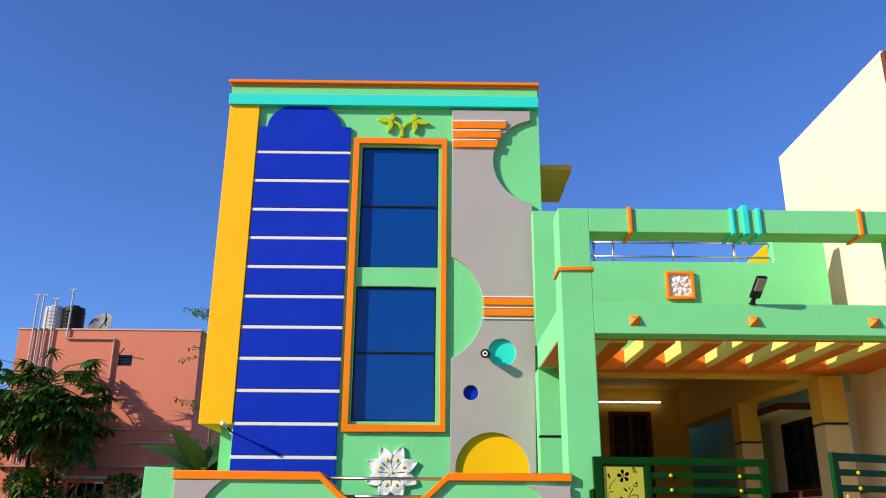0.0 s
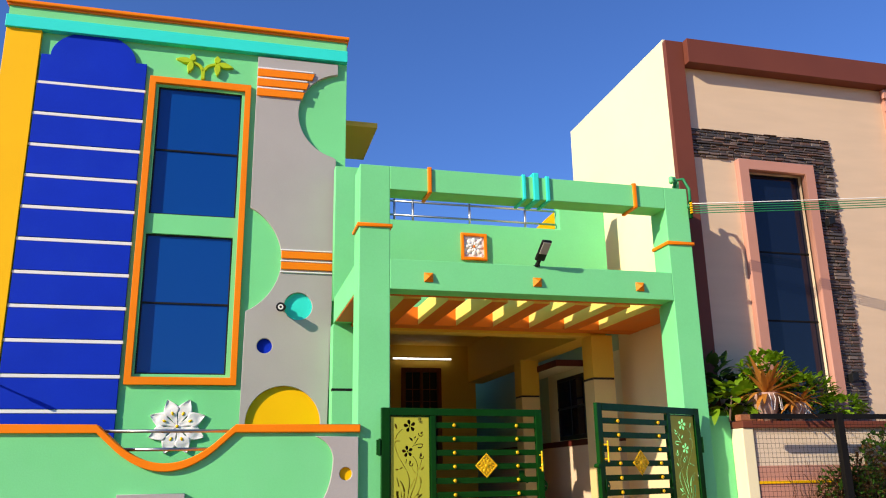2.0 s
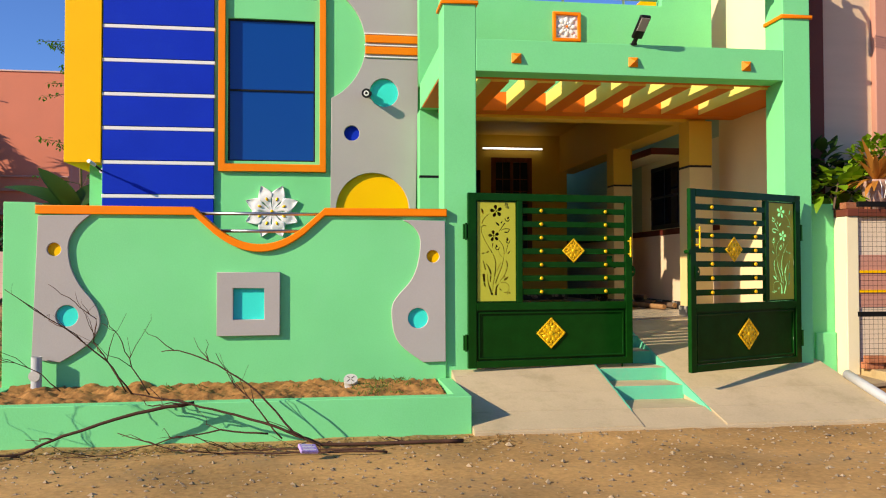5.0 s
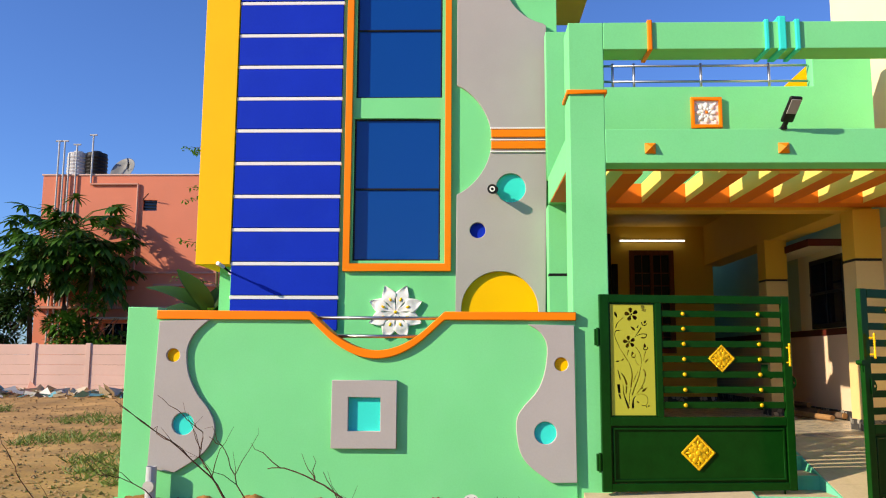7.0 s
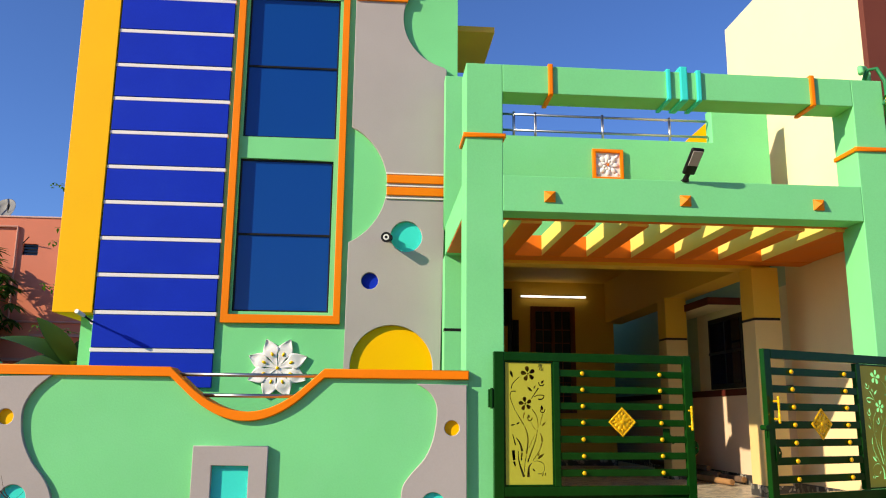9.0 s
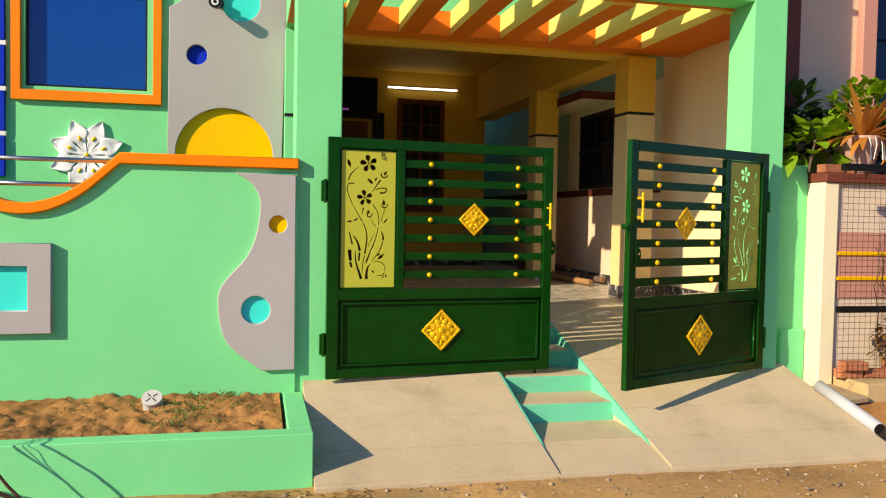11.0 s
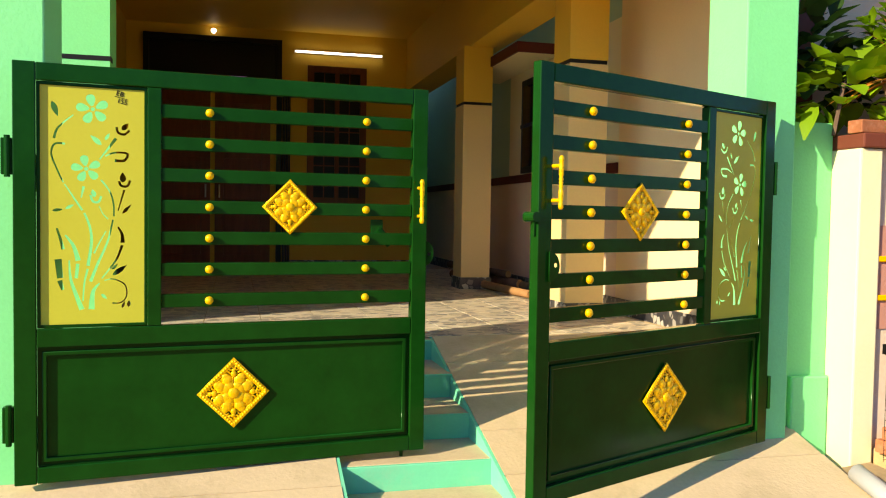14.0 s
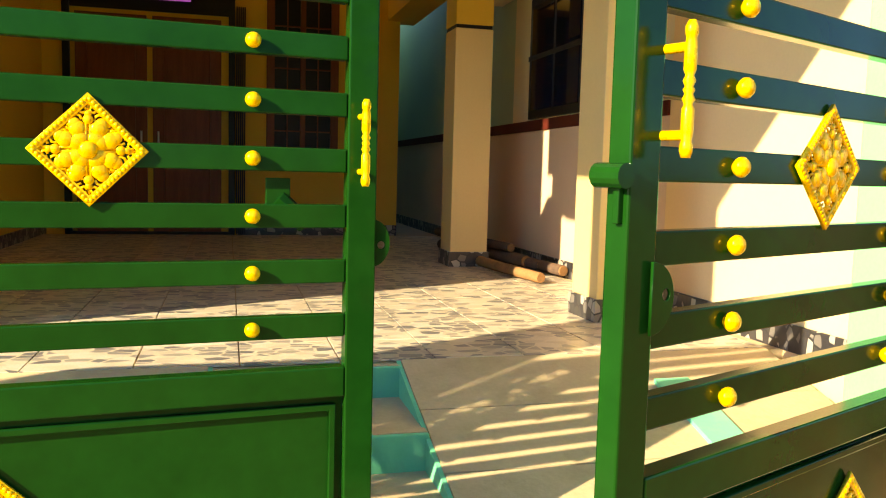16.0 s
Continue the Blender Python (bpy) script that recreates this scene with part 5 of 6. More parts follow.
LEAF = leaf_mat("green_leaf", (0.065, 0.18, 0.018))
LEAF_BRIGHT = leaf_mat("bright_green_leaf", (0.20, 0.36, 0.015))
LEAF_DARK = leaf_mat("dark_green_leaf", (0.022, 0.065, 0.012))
LEAF_PAPAYA = leaf_mat("papaya_leaf", (0.042, 0.125, 0.012), 0.45)
LEAF_DRY = leaf_mat("dry_brown_leaf", (0.19, 0.10, 0.03), 0.5)
ALOE = leaf_mat("orange_tinged_succulent", (0.50, 0.20, 0.035), 0.3)
GRASS = leaf_mat("grass_blade", (0.12, 0.17, 0.03), 0.4)
TWIG = mat("dry_twig_bark", (0.075, 0.035, 0.022), 0.85, var=0.35, scale=12, fine=70, bump=0.5)


class Soup:
    """Vertices and faces gathered for one mesh."""

    def __init__(self):
        self.v, self.f = [], []

    def leaf(self, p, d, up, length, width, bend=0.25, n=3):
        d, up = Vector(d).normalized(), Vector(up)
        side = d.cross(up)
        side = side.normalized() if side.length > 1e-4 else Vector((1, 0, 0))
        nor = side.cross(d).normalized()
        i = len(self.v)
        for k in range(n + 1):
            t = k / n
            w = width / 2 * (math.sin(math.pi * (0.12 + 0.86 * t)) ** 0.8)
            c = Vector(p) + d * (length * t) - nor * (bend * length * t * t)
            self.v += [tuple(c - side * w + nor * w * 0.25), tuple(c), tuple(c + side * w + nor * w * 0.25)]
        for k in range(n):
            a = i + 3 * k
            self.f += [(a, a + 1, a + 4, a + 3), (a + 1, a + 2, a + 5, a + 4)]

    def mesh(self, name, m):
        me = bpy.data.meshes.new(name)
        me.from_pydata(self.v, [], self.f)
        me.polygons.foreach_set("use_smooth", [True] * len(self.f))
        me.materials.append(m)
        return me


def rand_dir(r, zmin=-1.0, zmax=1.0):
    a, z = r.uniform(0, 2 * math.pi), r.uniform(zmin, zmax)
    s = math.sqrt(max(0, 1 - z * z))
    return Vector((s * math.cos(a), s * math.sin(a), z))


CAPGREY = mat("pale_grey_plastic", (0.50, 0.48, 0.44), 0.6, var=0.12, scale=20)


def build_planter_things():
    r = random.Random(2)
    # uneven soil surface
    nx, ny = 150, 40
    v = [(-2.235 + 3.94 * i / nx, 7.475 + 1.02 * j / ny, 0.245 + 0.065 * j / ny + 0.035 * noise.noise((i * 0.126, j * 0.18, 1)) + 0.03 * noise.noise((i * 0.4, j * 0.42, 4)) + 0.022 * noise.noise((i * 0.9, j * 0.95, 6)) + (0.035 if i < 67 and j > 20 else 0.0) * noise.noise((i * 0.24, j * 0.3, 9))) for j in range(ny + 1) for i in range(nx + 1)]
    f = [(j * (nx + 1) + i, j * (nx + 1) + i + 1, (j + 1) * (nx + 1) + i + 1, (j + 1) * (nx + 1) + i) for j in range(ny) for i in range(nx)]
    me = bpy.data.meshes.new("soil_surface")
    me.from_pydata(v, [], f)
    me.polygons.foreach_set("use_smooth", [True] * len(f))
    me.materials.append(SOIL)
    tagged(new("soil_surface", me), "lumpy red brown soil filling the planter", "soil", "", "structure")
    g = Soup()
    tufts = [(r.choice((r.gauss(1.35, 0.14), r.gauss(1.05, 0.1), r.uniform(-2.15, 1.65))), r.uniform(7.75, 8.46), r.uniform(0.02, 0.05), r.randrange(5, 16)) for _ in range(30)]
    for tx, ty, spread, count in tufts:
        for _ in range(count):
            cx, cy = tx + r.gauss(0, spread), min(8.47, ty + r.gauss(0, spread))
            if -2.2 < cx < 1.68:
                g.leaf((cx, cy, 0.255 + 0.06 * (cy - 7.475)), rand_dir(r, 0.25, 1.0), (0, -1, 0.2), r.uniform(0.02, 0.06), 0.006, 0.4)
    tagged(new("planter_grass", g.mesh("planter_grass", GRASS)), "sparse weeds and grass in the planter soil", "grass", "", "stuff")
    # drain pipes
    t = thing("drain_pipe", "upright grey plastic drain pipe with a round cap", "pipe", "planter pipes")
    part("pipe", lathe([(0.047, 0.18), (0.047, 0.60), (0.040, 0.60), (0.040, 0.3)], (-2.0, 8.38, 0), seg=20), PVC, t, smooth=False)
    part("cap", rod((-2.0, 8.36, 0.43), (-2.0, 8.315, 0.43), 0.05, seg=20), CAPGREY, t, "pale round cap")
    t = thing("drain_pipe", "short tilted grey plastic pipe stub with slotted cap", "pipe", "planter pipes")
    part("pipe", rod((0.87, 8.30, 0.16), (0.865, 8.24, 0.335), 0.062, seg=24), PVC, t)
    cap = part("cap", rod((0.865, 8.24, 0.335), (0.863, 8.22, 0.36), 0.066, seg=24), CAPGREY, t, "pale slotted cap")
    d = (Vector((0.863, 8.22, 0.36)) - Vector((0.865, 8.24, 0.335))).normalized()
    q = d.to_track_quat("Z", "Y").to_matrix().to_4x4()
    for k in range(4):
        o = part("slot", box(-0.018, 0.018, -0.003, 0.003, 0, 0.0015), IRON, cap)
        o.matrix_basis = Matrix.Translation(Vector((0.863, 8.22, 0.36)) + d * 0.001) @ q @ Matrix.Rotation(radians(45 + 90 * k), 4, "Z") @ Matrix.Translation((0.028, 0, 0))


build_planter_things()


def build_branches():
    r = random.Random(12)
    t = thing("fallen_branch", "bare dry branches heaped on the ground by the planter", "dry branch")

    def at(x, y, depth):
        return Vector((-2.357 + (x - 110) * 0.00447, depth, max(0.0, 0.378 - (y - 712) * 0.00446)))
    lines = [
        ([(1025, 822), (900, 812), (770, 797), (690, 762), (600, 737), (520, 716), (440, 702)], 0.017, 6.95, 7.15),
        ([(545, 722), (450, 736), (330, 770), (270, 797), (200, 802), (110, 782)], 0.016, 7.2, 6.9),
        ([(770, 802), (720, 772), (660, 702), (590, 652), (520, 628), (488, 630)], 0.010, 6.95, 7.2),
        ([(700, 785), (650, 722), (615, 690), (582, 634)], 0.007, 7.05, 7.2),
        ([(440, 702), (400, 642), (330, 582), (240, 516)], 0.008, 7.15, 7.0),
        ([(430, 700), (378, 610), (380, 570), (345, 540), (303, 508)], 0.006, 7.15, 7.1),
        ([(470, 706), (440, 655), (415, 600), (386, 578)], 0.006, 7.15, 7.2),
        ([(270, 797), (180, 792), (90, 762), (72, 700), (76, 650)], 0.008, 6.95, 6.8),
        ([(230, 797), (150, 803), (60, 792), (15, 772)], 0.009, 6.9, 6.7),
        ([(885, 856), (800, 850), (700, 836), (600, 818), (520, 790), (430, 760)], 0.010, 6.7, 6.9),
        ([(860, 808), (780, 812), (690, 820), (610, 800), (540, 770)], 0.009, 6.8, 7.0),
        ([(200, 720), (150, 690), (110, 640), (95, 600)], 0.006, 6.9, 6.8),
        ([(330, 690), (300, 660), (260, 640), (225, 635)], 0.005, 7.0, 6.95),
        ([(680, 770), (600, 760), (520, 772), (420, 800), (330, 812)], 0.008, 6.9, 6.85)]
    for line, rad, d0, d1 in lines:
        n = len(line)
        pts = [at(x, y, d0 + (d1 - d0) * i / (n - 1)) for i, (x, y) in enumerate(line)]
        fine = []
        for a, b in zip(pts, pts[1:]):
            for k in range(4):
                fine.append(a.lerp(b, k / 4) + Vector((r.uniform(-1, 1), r.uniform(-1, 1), r.uniform(-0.6, 1))) * 0.008)
        fine.append(pts[-1])
        for p in fine:
            p.z = max(p.z, rad + ground_z(p.x, p.y) + 0.004)
        part("limb", tube_path(fine, rad, None, 7, 0.35), TWIG, t, smooth=True)
        for _ in range(4):
            i = r.randrange(2, len(fine) - 1)
            d = (fine[i] - fine[i - 2]).normalized()
            e = (d + rand_dir(r, -0.1, 0.9) * 0.8).normalized()
            ln = r.uniform(0.15, 0.45)
            tw = [fine[i] + e * (ln * k / 4) + rand_dir(r) * 0.012 * k for k in range(5)]
            for p in tw:
                p.z = max(p.z, ground_z(p.x, p.y) + 0.012)
                p.y = min(p.y, 7.31) if p.z < 0.36 else p.y
            part("twig", tube_path(tw, rad * 0.4 + 0.001, None, 5, 0.3), TWIG, t, smooth=True)
    p = thing("paper_packet", "crumpled pale purple paper packet on the ground", "litter")
    o = part("packet", box(-0.07, 0.07, -0.045, 0.045, -0.006, 0.02, bevel=0.006), mat("lilac_print_paper", (0.42, 0.30, 0.62), 0.6, var=0.3, scale=40), p)
    o.matrix_basis = pose(0.50, 6.62, 0.055, 28, 8, 25)
    for k in range(4):
        q = part("print_bar", box(-0.05, 0.05 - 0.015 * (k % 2), -0.004, 0.004, 0.0205, 0.0215), WHITE, o)
        q.location = (0, -0.028 + 0.018 * k, 0)


build_branches()


# ---- loose ground: stones, litter, grass ----
def build_scatter():
    r = random.Random(21)
    base = [Vector(p) for p in ((1, 0, 0), (-1, 0, 0), (0, 1, 0), (0, -1, 0), (0, 0, 1), (0, 0, -0.6))]
    tri = [(0, 2, 4), (2, 1, 4), (1, 3, 4), (3, 0, 4), (2, 0, 5), (1, 2, 5), (3, 1, 5), (0, 3, 5)]

    def stones(name, label, spots, m):
        v, f = [], []
        for x, y, s in spots:
            i = len(v)
            a = r.uniform(0, 6.28)
            q = Matrix.Rotation(a, 3, "Z") @ Matrix.Diagonal((s * r.uniform(0.6, 1.3), s * r.uniform(0.6, 1.1), s * r.uniform(0.35, 0.8)))
            c = Vector((x, y, ground_z(x, y) + s * 0.12))
            v += [tuple(c + q @ (b * r.uniform(0.75, 1.2))) for b in base]
            f += [tuple(i + k for k in t) for t in tri]
        me = bpy.data.meshes.new(name)
        me.from_pydata(v, [], f)
        me.materials.append(m)
        tagged(new(name, me), label, "stones", "", "stuff")
    m = leaf_mat("loose_stone", (0.40, 0.30, 0.19), 0.5)
    near = []
    for _ in range(5200):
        x, y = r.uniform(-7, 8), r.uniform(4.5, 7.25)
        near.append((x, y, abs(r.gauss(0.006, 0.008)) + 0.004))
    stones("gravel", "loose gravel and grit on the earth road", near, m)
    lot = []
    for _ in range(3600):
        y = r.uniform(7.5, 27)
        x = r.uniform(-2.6 - (y - 7) * 0.75, -2.5 - (y - 7) * 0.18)
        lot.append((x, y, abs(r.gauss(0.014, 0.016)) + 0.006))
    stones("clods", "earth clods and stones on the vacant lot", lot, leaf_mat("earth_clod", (0.34, 0.21, 0.09), 0.5))
    # litter along the pink fence
    v, f, cols = [], [], []
    for _ in range(900):
        x, y = r.uniform(-21, -7), r.gauss(26.3, 0.7)
        s = abs(r.gauss(0.10, 0.09)) + 0.03
        i = len(v)
        n1, n2 = rand_dir(r, 0.1, 0.9), rand_dir(r, -0.3, 0.3)
        c = Vector((x, min(y, 27.8), ground_z(x, y) + s * 0.35))
        v += [tuple(c + n1 * s), tuple(c + n2 * s), tuple(c - n1 * s * 0.4 + n2 * 0.3 * s), tuple(c - n2 * s)]
        f += [(i, i + 1, i + 2), (i, i + 2, i + 3)]
    me = bpy.data.meshes.new("litter")
    me.from_pydata(v, [], f)
    lm = bpy.data.materials.new("mixed_litter")
    lm.use_nodes = True
    n, l = lm.node_tree.nodes, lm.node_tree.links
    geo, rp = n.new("ShaderNodeNewGeometry"), n.new("ShaderNodeValToRGB")
    rp.color_ramp.interpolation = "CONSTANT"
    el = rp.color_ramp.elements
    el[0].color, el[1].color = (0.55, 0.52, 0.48, 1), (0.10, 0.30, 0.35, 1)
    el[1].position = 0.9
    for p, c in ((0.25, (0.28, 0.2, 0.12)), (0.5, (0.5, 0.42, 0.3)), (0.7, (0.2, 0.12, 0.06)), (0.82, (0.45, 0.22, 0.18))):
        el.new(p).color = (*c, 1)
    l.new(geo.outputs["Random Per Island"], rp.inputs[0])
    l.new(rp.outputs[0], n["Principled BSDF"].inputs["Base Color"])
    me.materials.append(lm)
    tagged(new("litter", me), "scattered rubbish along the pink fence", "litter", "", "stuff")
    g = Soup()
    for _ in range(2600):
        y = r.uniform(9, 26)
        x = r.uniform(-2.6 - (y - 7) * 0.75, -2.5 - (y - 7) * 0.2)
        if noise.noise((x * 0.4, y * 0.4, 7)) < 0.1:
            continue
        for _ in range(5):
            g.leaf((x + r.gauss(0, 0.06), y + r.gauss(0, 0.06), ground_z(x, y)), rand_dir(r, 0.3, 0.9), (0, -1, 0), r.uniform(0.06, 0.2), 0.016, 0.4, 2)
    tagged(new("lot_grass", g.mesh("lot_grass", GRASS)), "patchy low grass on the vacant lot", "grass", "", "stuff")
    g = Soup()
    for _ in range(1500):
        x, y = r.uniform(-3.5, 2.2), r.gauss(7.05, 0.12)
        if y < 7.3:
            g.leaf((x, y, ground_z(x, y) + 0.004), rand_dir(r, 0.0, 0.35), (0, 0, 1), r.uniform(0.02, 0.07), 0.012, 0.2, 2)
    tagged(new("leaf_litter", g.mesh("leaf_litter", LEAF_DRY)), "dry leaves and straw along the planter foot", "leaf litter", "", "stuff")


build_scatter()


# ---- neighbour's edge: pots, plants, bricks, pipe ----
def leafy(soup, centre, size, count, r, length, width, up=0.3):
    c, s = Vector(centre), Vector(size)
    for _ in range(count):
        d = rand_dir(r, -0.6, 1.0)
        rad = r.uniform(0.35, 1.0) ** 0.5
        p = c + Vector((d.x * s.x, d.y * s.y, d.z * s.z)) * rad
        e = (d + rand_dir(r) * 0.8 + Vector((0, -0.3, up))).normalized()
        soup.leaf(p, e, (0, 0, 1), length * r.uniform(0.6, 1.3), width * r.uniform(0.7, 1.2), 0.35)


def build_pots():
    r = random.Random(5)
    terra = mat("weathered_clay_pot", (0.40, 0.24, 0.19), 0.85, var=0.25, scale=10, fine=50, bump=0.5, stain=0.6, stain_col=(0.55, 0.47, 0.42))
    brick = mat("red_brick", (0.42, 0.15, 0.07), 0.85, var=0.25, scale=12, fine=60, bump=0.6, stain=0.3, stain_col=(0.5, 0.32, 0.22), rnd=0.25)
    for x, z, s, n in ((6.52, 2.032, 1.25, 46), (6.93, 2.032, 0.85, 26)):
        t = thing("potted_succulent", "orange tinged spiky succulent in a weathered clay pot", "potted plant", "potted succulents")
        part("pot", lathe([(0.075 * s, 0), (0.10 * s, 0.12 * s), (0.125 * s, 0.22 * s), (0.135 * s, 0.25 * s), (0.115 * s, 0.25 * s), (0.10 * s, 0.2 * s)], (x, 8.49, z), seg=20), terra, t, smooth=True)
        g = Soup()
        for k in range(n):
            d = rand_dir(r, -0.15, 0.95)
            d.y -= 0.2
            g.leaf((x + d.x * 0.04, 8.47 + d.y * 0.04, z + 0.25 * s), d, (0, 0, 1), r.uniform(0.22, 0.42) * s, 0.05 * s, 0.15 if d.z > 0.3 else 0.5, 4)
        part("leaves", g.mesh("leaves", ALOE), ALOE, t)
        for k in range(7):
            a = r.uniform(3.5, 5.9)
            p = Vector((x + 0.13 * s * math.cos(a), 8.49 + 0.13 * s * math.sin(a), z + 0.24 * s))
            part("root", tube_path([p, p + Vector((0.01, -0.01, -0.06)), p + Vector((r.uniform(-0.04, 0.04), -0.005, -0.15 * s))], 0.004, None, 5), WHITE, t)
    t = thing("creeper_plant", "broad bright green leaves of a creeper on the wall", "plant", "wall plants")
    part("stem", tube_path([(6.10, 8.6, 2.03), (6.15, 8.6, 2.3), (6.3, 8.62, 2.5)], 0.012, None, 6), BARK, t)
    g = Soup()
    leafy(g, (6.18, 8.62, 2.26), (0.34, 0.12, 0.22), 60, r, 0.17, 0.13)
    part("leaves", g.mesh("leaves", LEAF_BRIGHT), LEAF_BRIGHT, t)
    # Rear creeper leaves: their shade is put into a darker green.
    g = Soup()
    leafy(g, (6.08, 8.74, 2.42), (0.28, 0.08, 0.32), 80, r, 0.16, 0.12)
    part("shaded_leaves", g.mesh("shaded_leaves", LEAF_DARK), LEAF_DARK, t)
    t = thing("shrub", "leafy green shrub behind the pots on the wall", "shrub", "wall plants")
    part("stem", tube_path([(6.8, 8.7, 2.03), (6.85, 8.7, 2.4), (7.0, 8.66, 2.6)], 0.015, None, 6), BARK, t)
    g = Soup()
    for c, s, n in (((6.75, 8.70, 2.60), (0.40, 0.14, 0.26), 330), ((7.20, 8.66, 2.38), (0.42, 0.16, 0.24), 300), ((7.65, 8.62, 2.20), (0.35, 0.14, 0.14), 170)):
        leafy(g, c, s, n, r, 0.085, 0.06)
    part("leaves", g.mesh("leaves", LEAF_BRIGHT), LEAF_BRIGHT, t)
    # Shade inside the shrub, coloured in as a darker set of leaves.
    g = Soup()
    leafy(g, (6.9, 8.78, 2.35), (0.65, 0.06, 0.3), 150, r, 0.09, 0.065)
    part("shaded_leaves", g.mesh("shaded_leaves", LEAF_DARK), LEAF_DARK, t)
    # dry climber behind the mesh
    t = thing("dry_climber", "half-dry brown climber growing behind the mesh fence", "climber")
    for k in range(34):
        p = Vector((r.uniform(6.75, 8.7), r.uniform(8.2, 8.36), 0.34))
        pts = [p]
        for i in range(7):
            pts.append(pts[-1] + Vector((r.uniform(-0.12, 0.10), r.uniform(-0.02, 0.02), r.uniform(0.08, 0.22))))
        for q in pts:
            q.y = min(8.38, max(8.15, q.y))
        part("vine", tube_path(pts, 0.007, None, 5, 0.4), TWIG, t)
    g = Soup()
    for c, sz, n in (((7.35, 8.27, 0.95), (0.62, 0.10, 0.55), 1500), ((8.05, 8.27, 1.15), (0.8, 0.10, 0.75), 1900), ((6.95, 8.28, 0.62), (0.42, 0.09, 0.30), 500)):
        leafy(g, c, sz, n, r, 0.06, 0.034, 0.0)
    part("leaves", g.mesh("leaves", LEAF_DRY), LEAF_DRY, t)
    g = Soup()
    leafy(g, (7.35, 8.25, 1.15), (0.55, 0.10, 0.45), 560, r, 0.06, 0.042)
    leafy(g, (8.1, 8.25, 1.35), (0.8, 0.10, 0.65), 900, r, 0.06, 0.042)
    part("green_leaves", g.mesh("green_leaves", LEAF), LEAF, t)
    # bricks on the plinth and wall top
    bm = mesh_of(box(-0.105, 0.105, -0.05, 0.05, -0.035, 0.035, bevel=0.006), "brick", brick)
    spots = [(6.33 + 0.22 * k + r.uniform(-0.02, 0.02), 8.27 + r.uniform(-0.03, 0.03), 0.376 + 0.071 * j, r.uniform(-12, 12)) for j, n in ((0, 9), (1, 5)) for k in range(n) if not (j == 1 and k in (1,))]
    spots += [(6.22, 8.47, 2.066, 4), (6.33, 8.5, 2.066, -20), (7.3, 7.75, 0.03, 30)]
    for x, y, z, a in spots:
        b = thing("brick", "loose weathered red brick", "brick", "loose bricks")
        part("block", bm, brick, b).matrix_basis = pose(x, y, z, 0, 0, a)
    # pipe and stone slabs by the ramp
    t = thing("plastic_pipe", "open grey plastic pipe lying along the ramp edge", "pipe")
    b = bmesh.new()
    part("pipe", tube_path([(5.90, 8.12, 0.318), (5.91, 7.8, 0.225), (5.92, 7.49, 0.135)], 0.047, b, 20), PVC, t, smooth=True)
    # Pipe end is closed; a black disc paints in the shade of its hollow.
    part("mouth", rod((5.92, 7.488, 0.135), (5.92, 7.484, 0.134), 0.040, seg=20), BLACK, t, "black disc standing for the shade inside the pipe")
    slab = mat("brown_stone_slab", (0.36, 0.26, 0.15), 0.85, var=0.2, scale=5, fine=40, bump=0.6)
    for i, (x, y, z, a, w, d) in enumerate(((6.08, 8.16, 0.235, 6, 0.26, 0.20), (6.55, 7.78, 0.085, -14, 0.36, 0.18))):
        o = thing("stone_slab", "flat brown stone slab lying on the earth", "stone slab", "stone slabs")
        part("slab", box(-w / 2 * 1.2, w / 2 * 1.2, -d, d, -0.025, 0.02, bevel=0.008), slab, o).matrix_basis = pose(x, y, z, 4, -3, a)
    struct("earth_bank", side_prism([(7.3, -0.15), (8.03, -0.15), (8.03, 0.20), (7.75, 0.06)], 5.905, 12.0), SOIL, "reddish earth banked against the plinth", "soil")


build_pots()


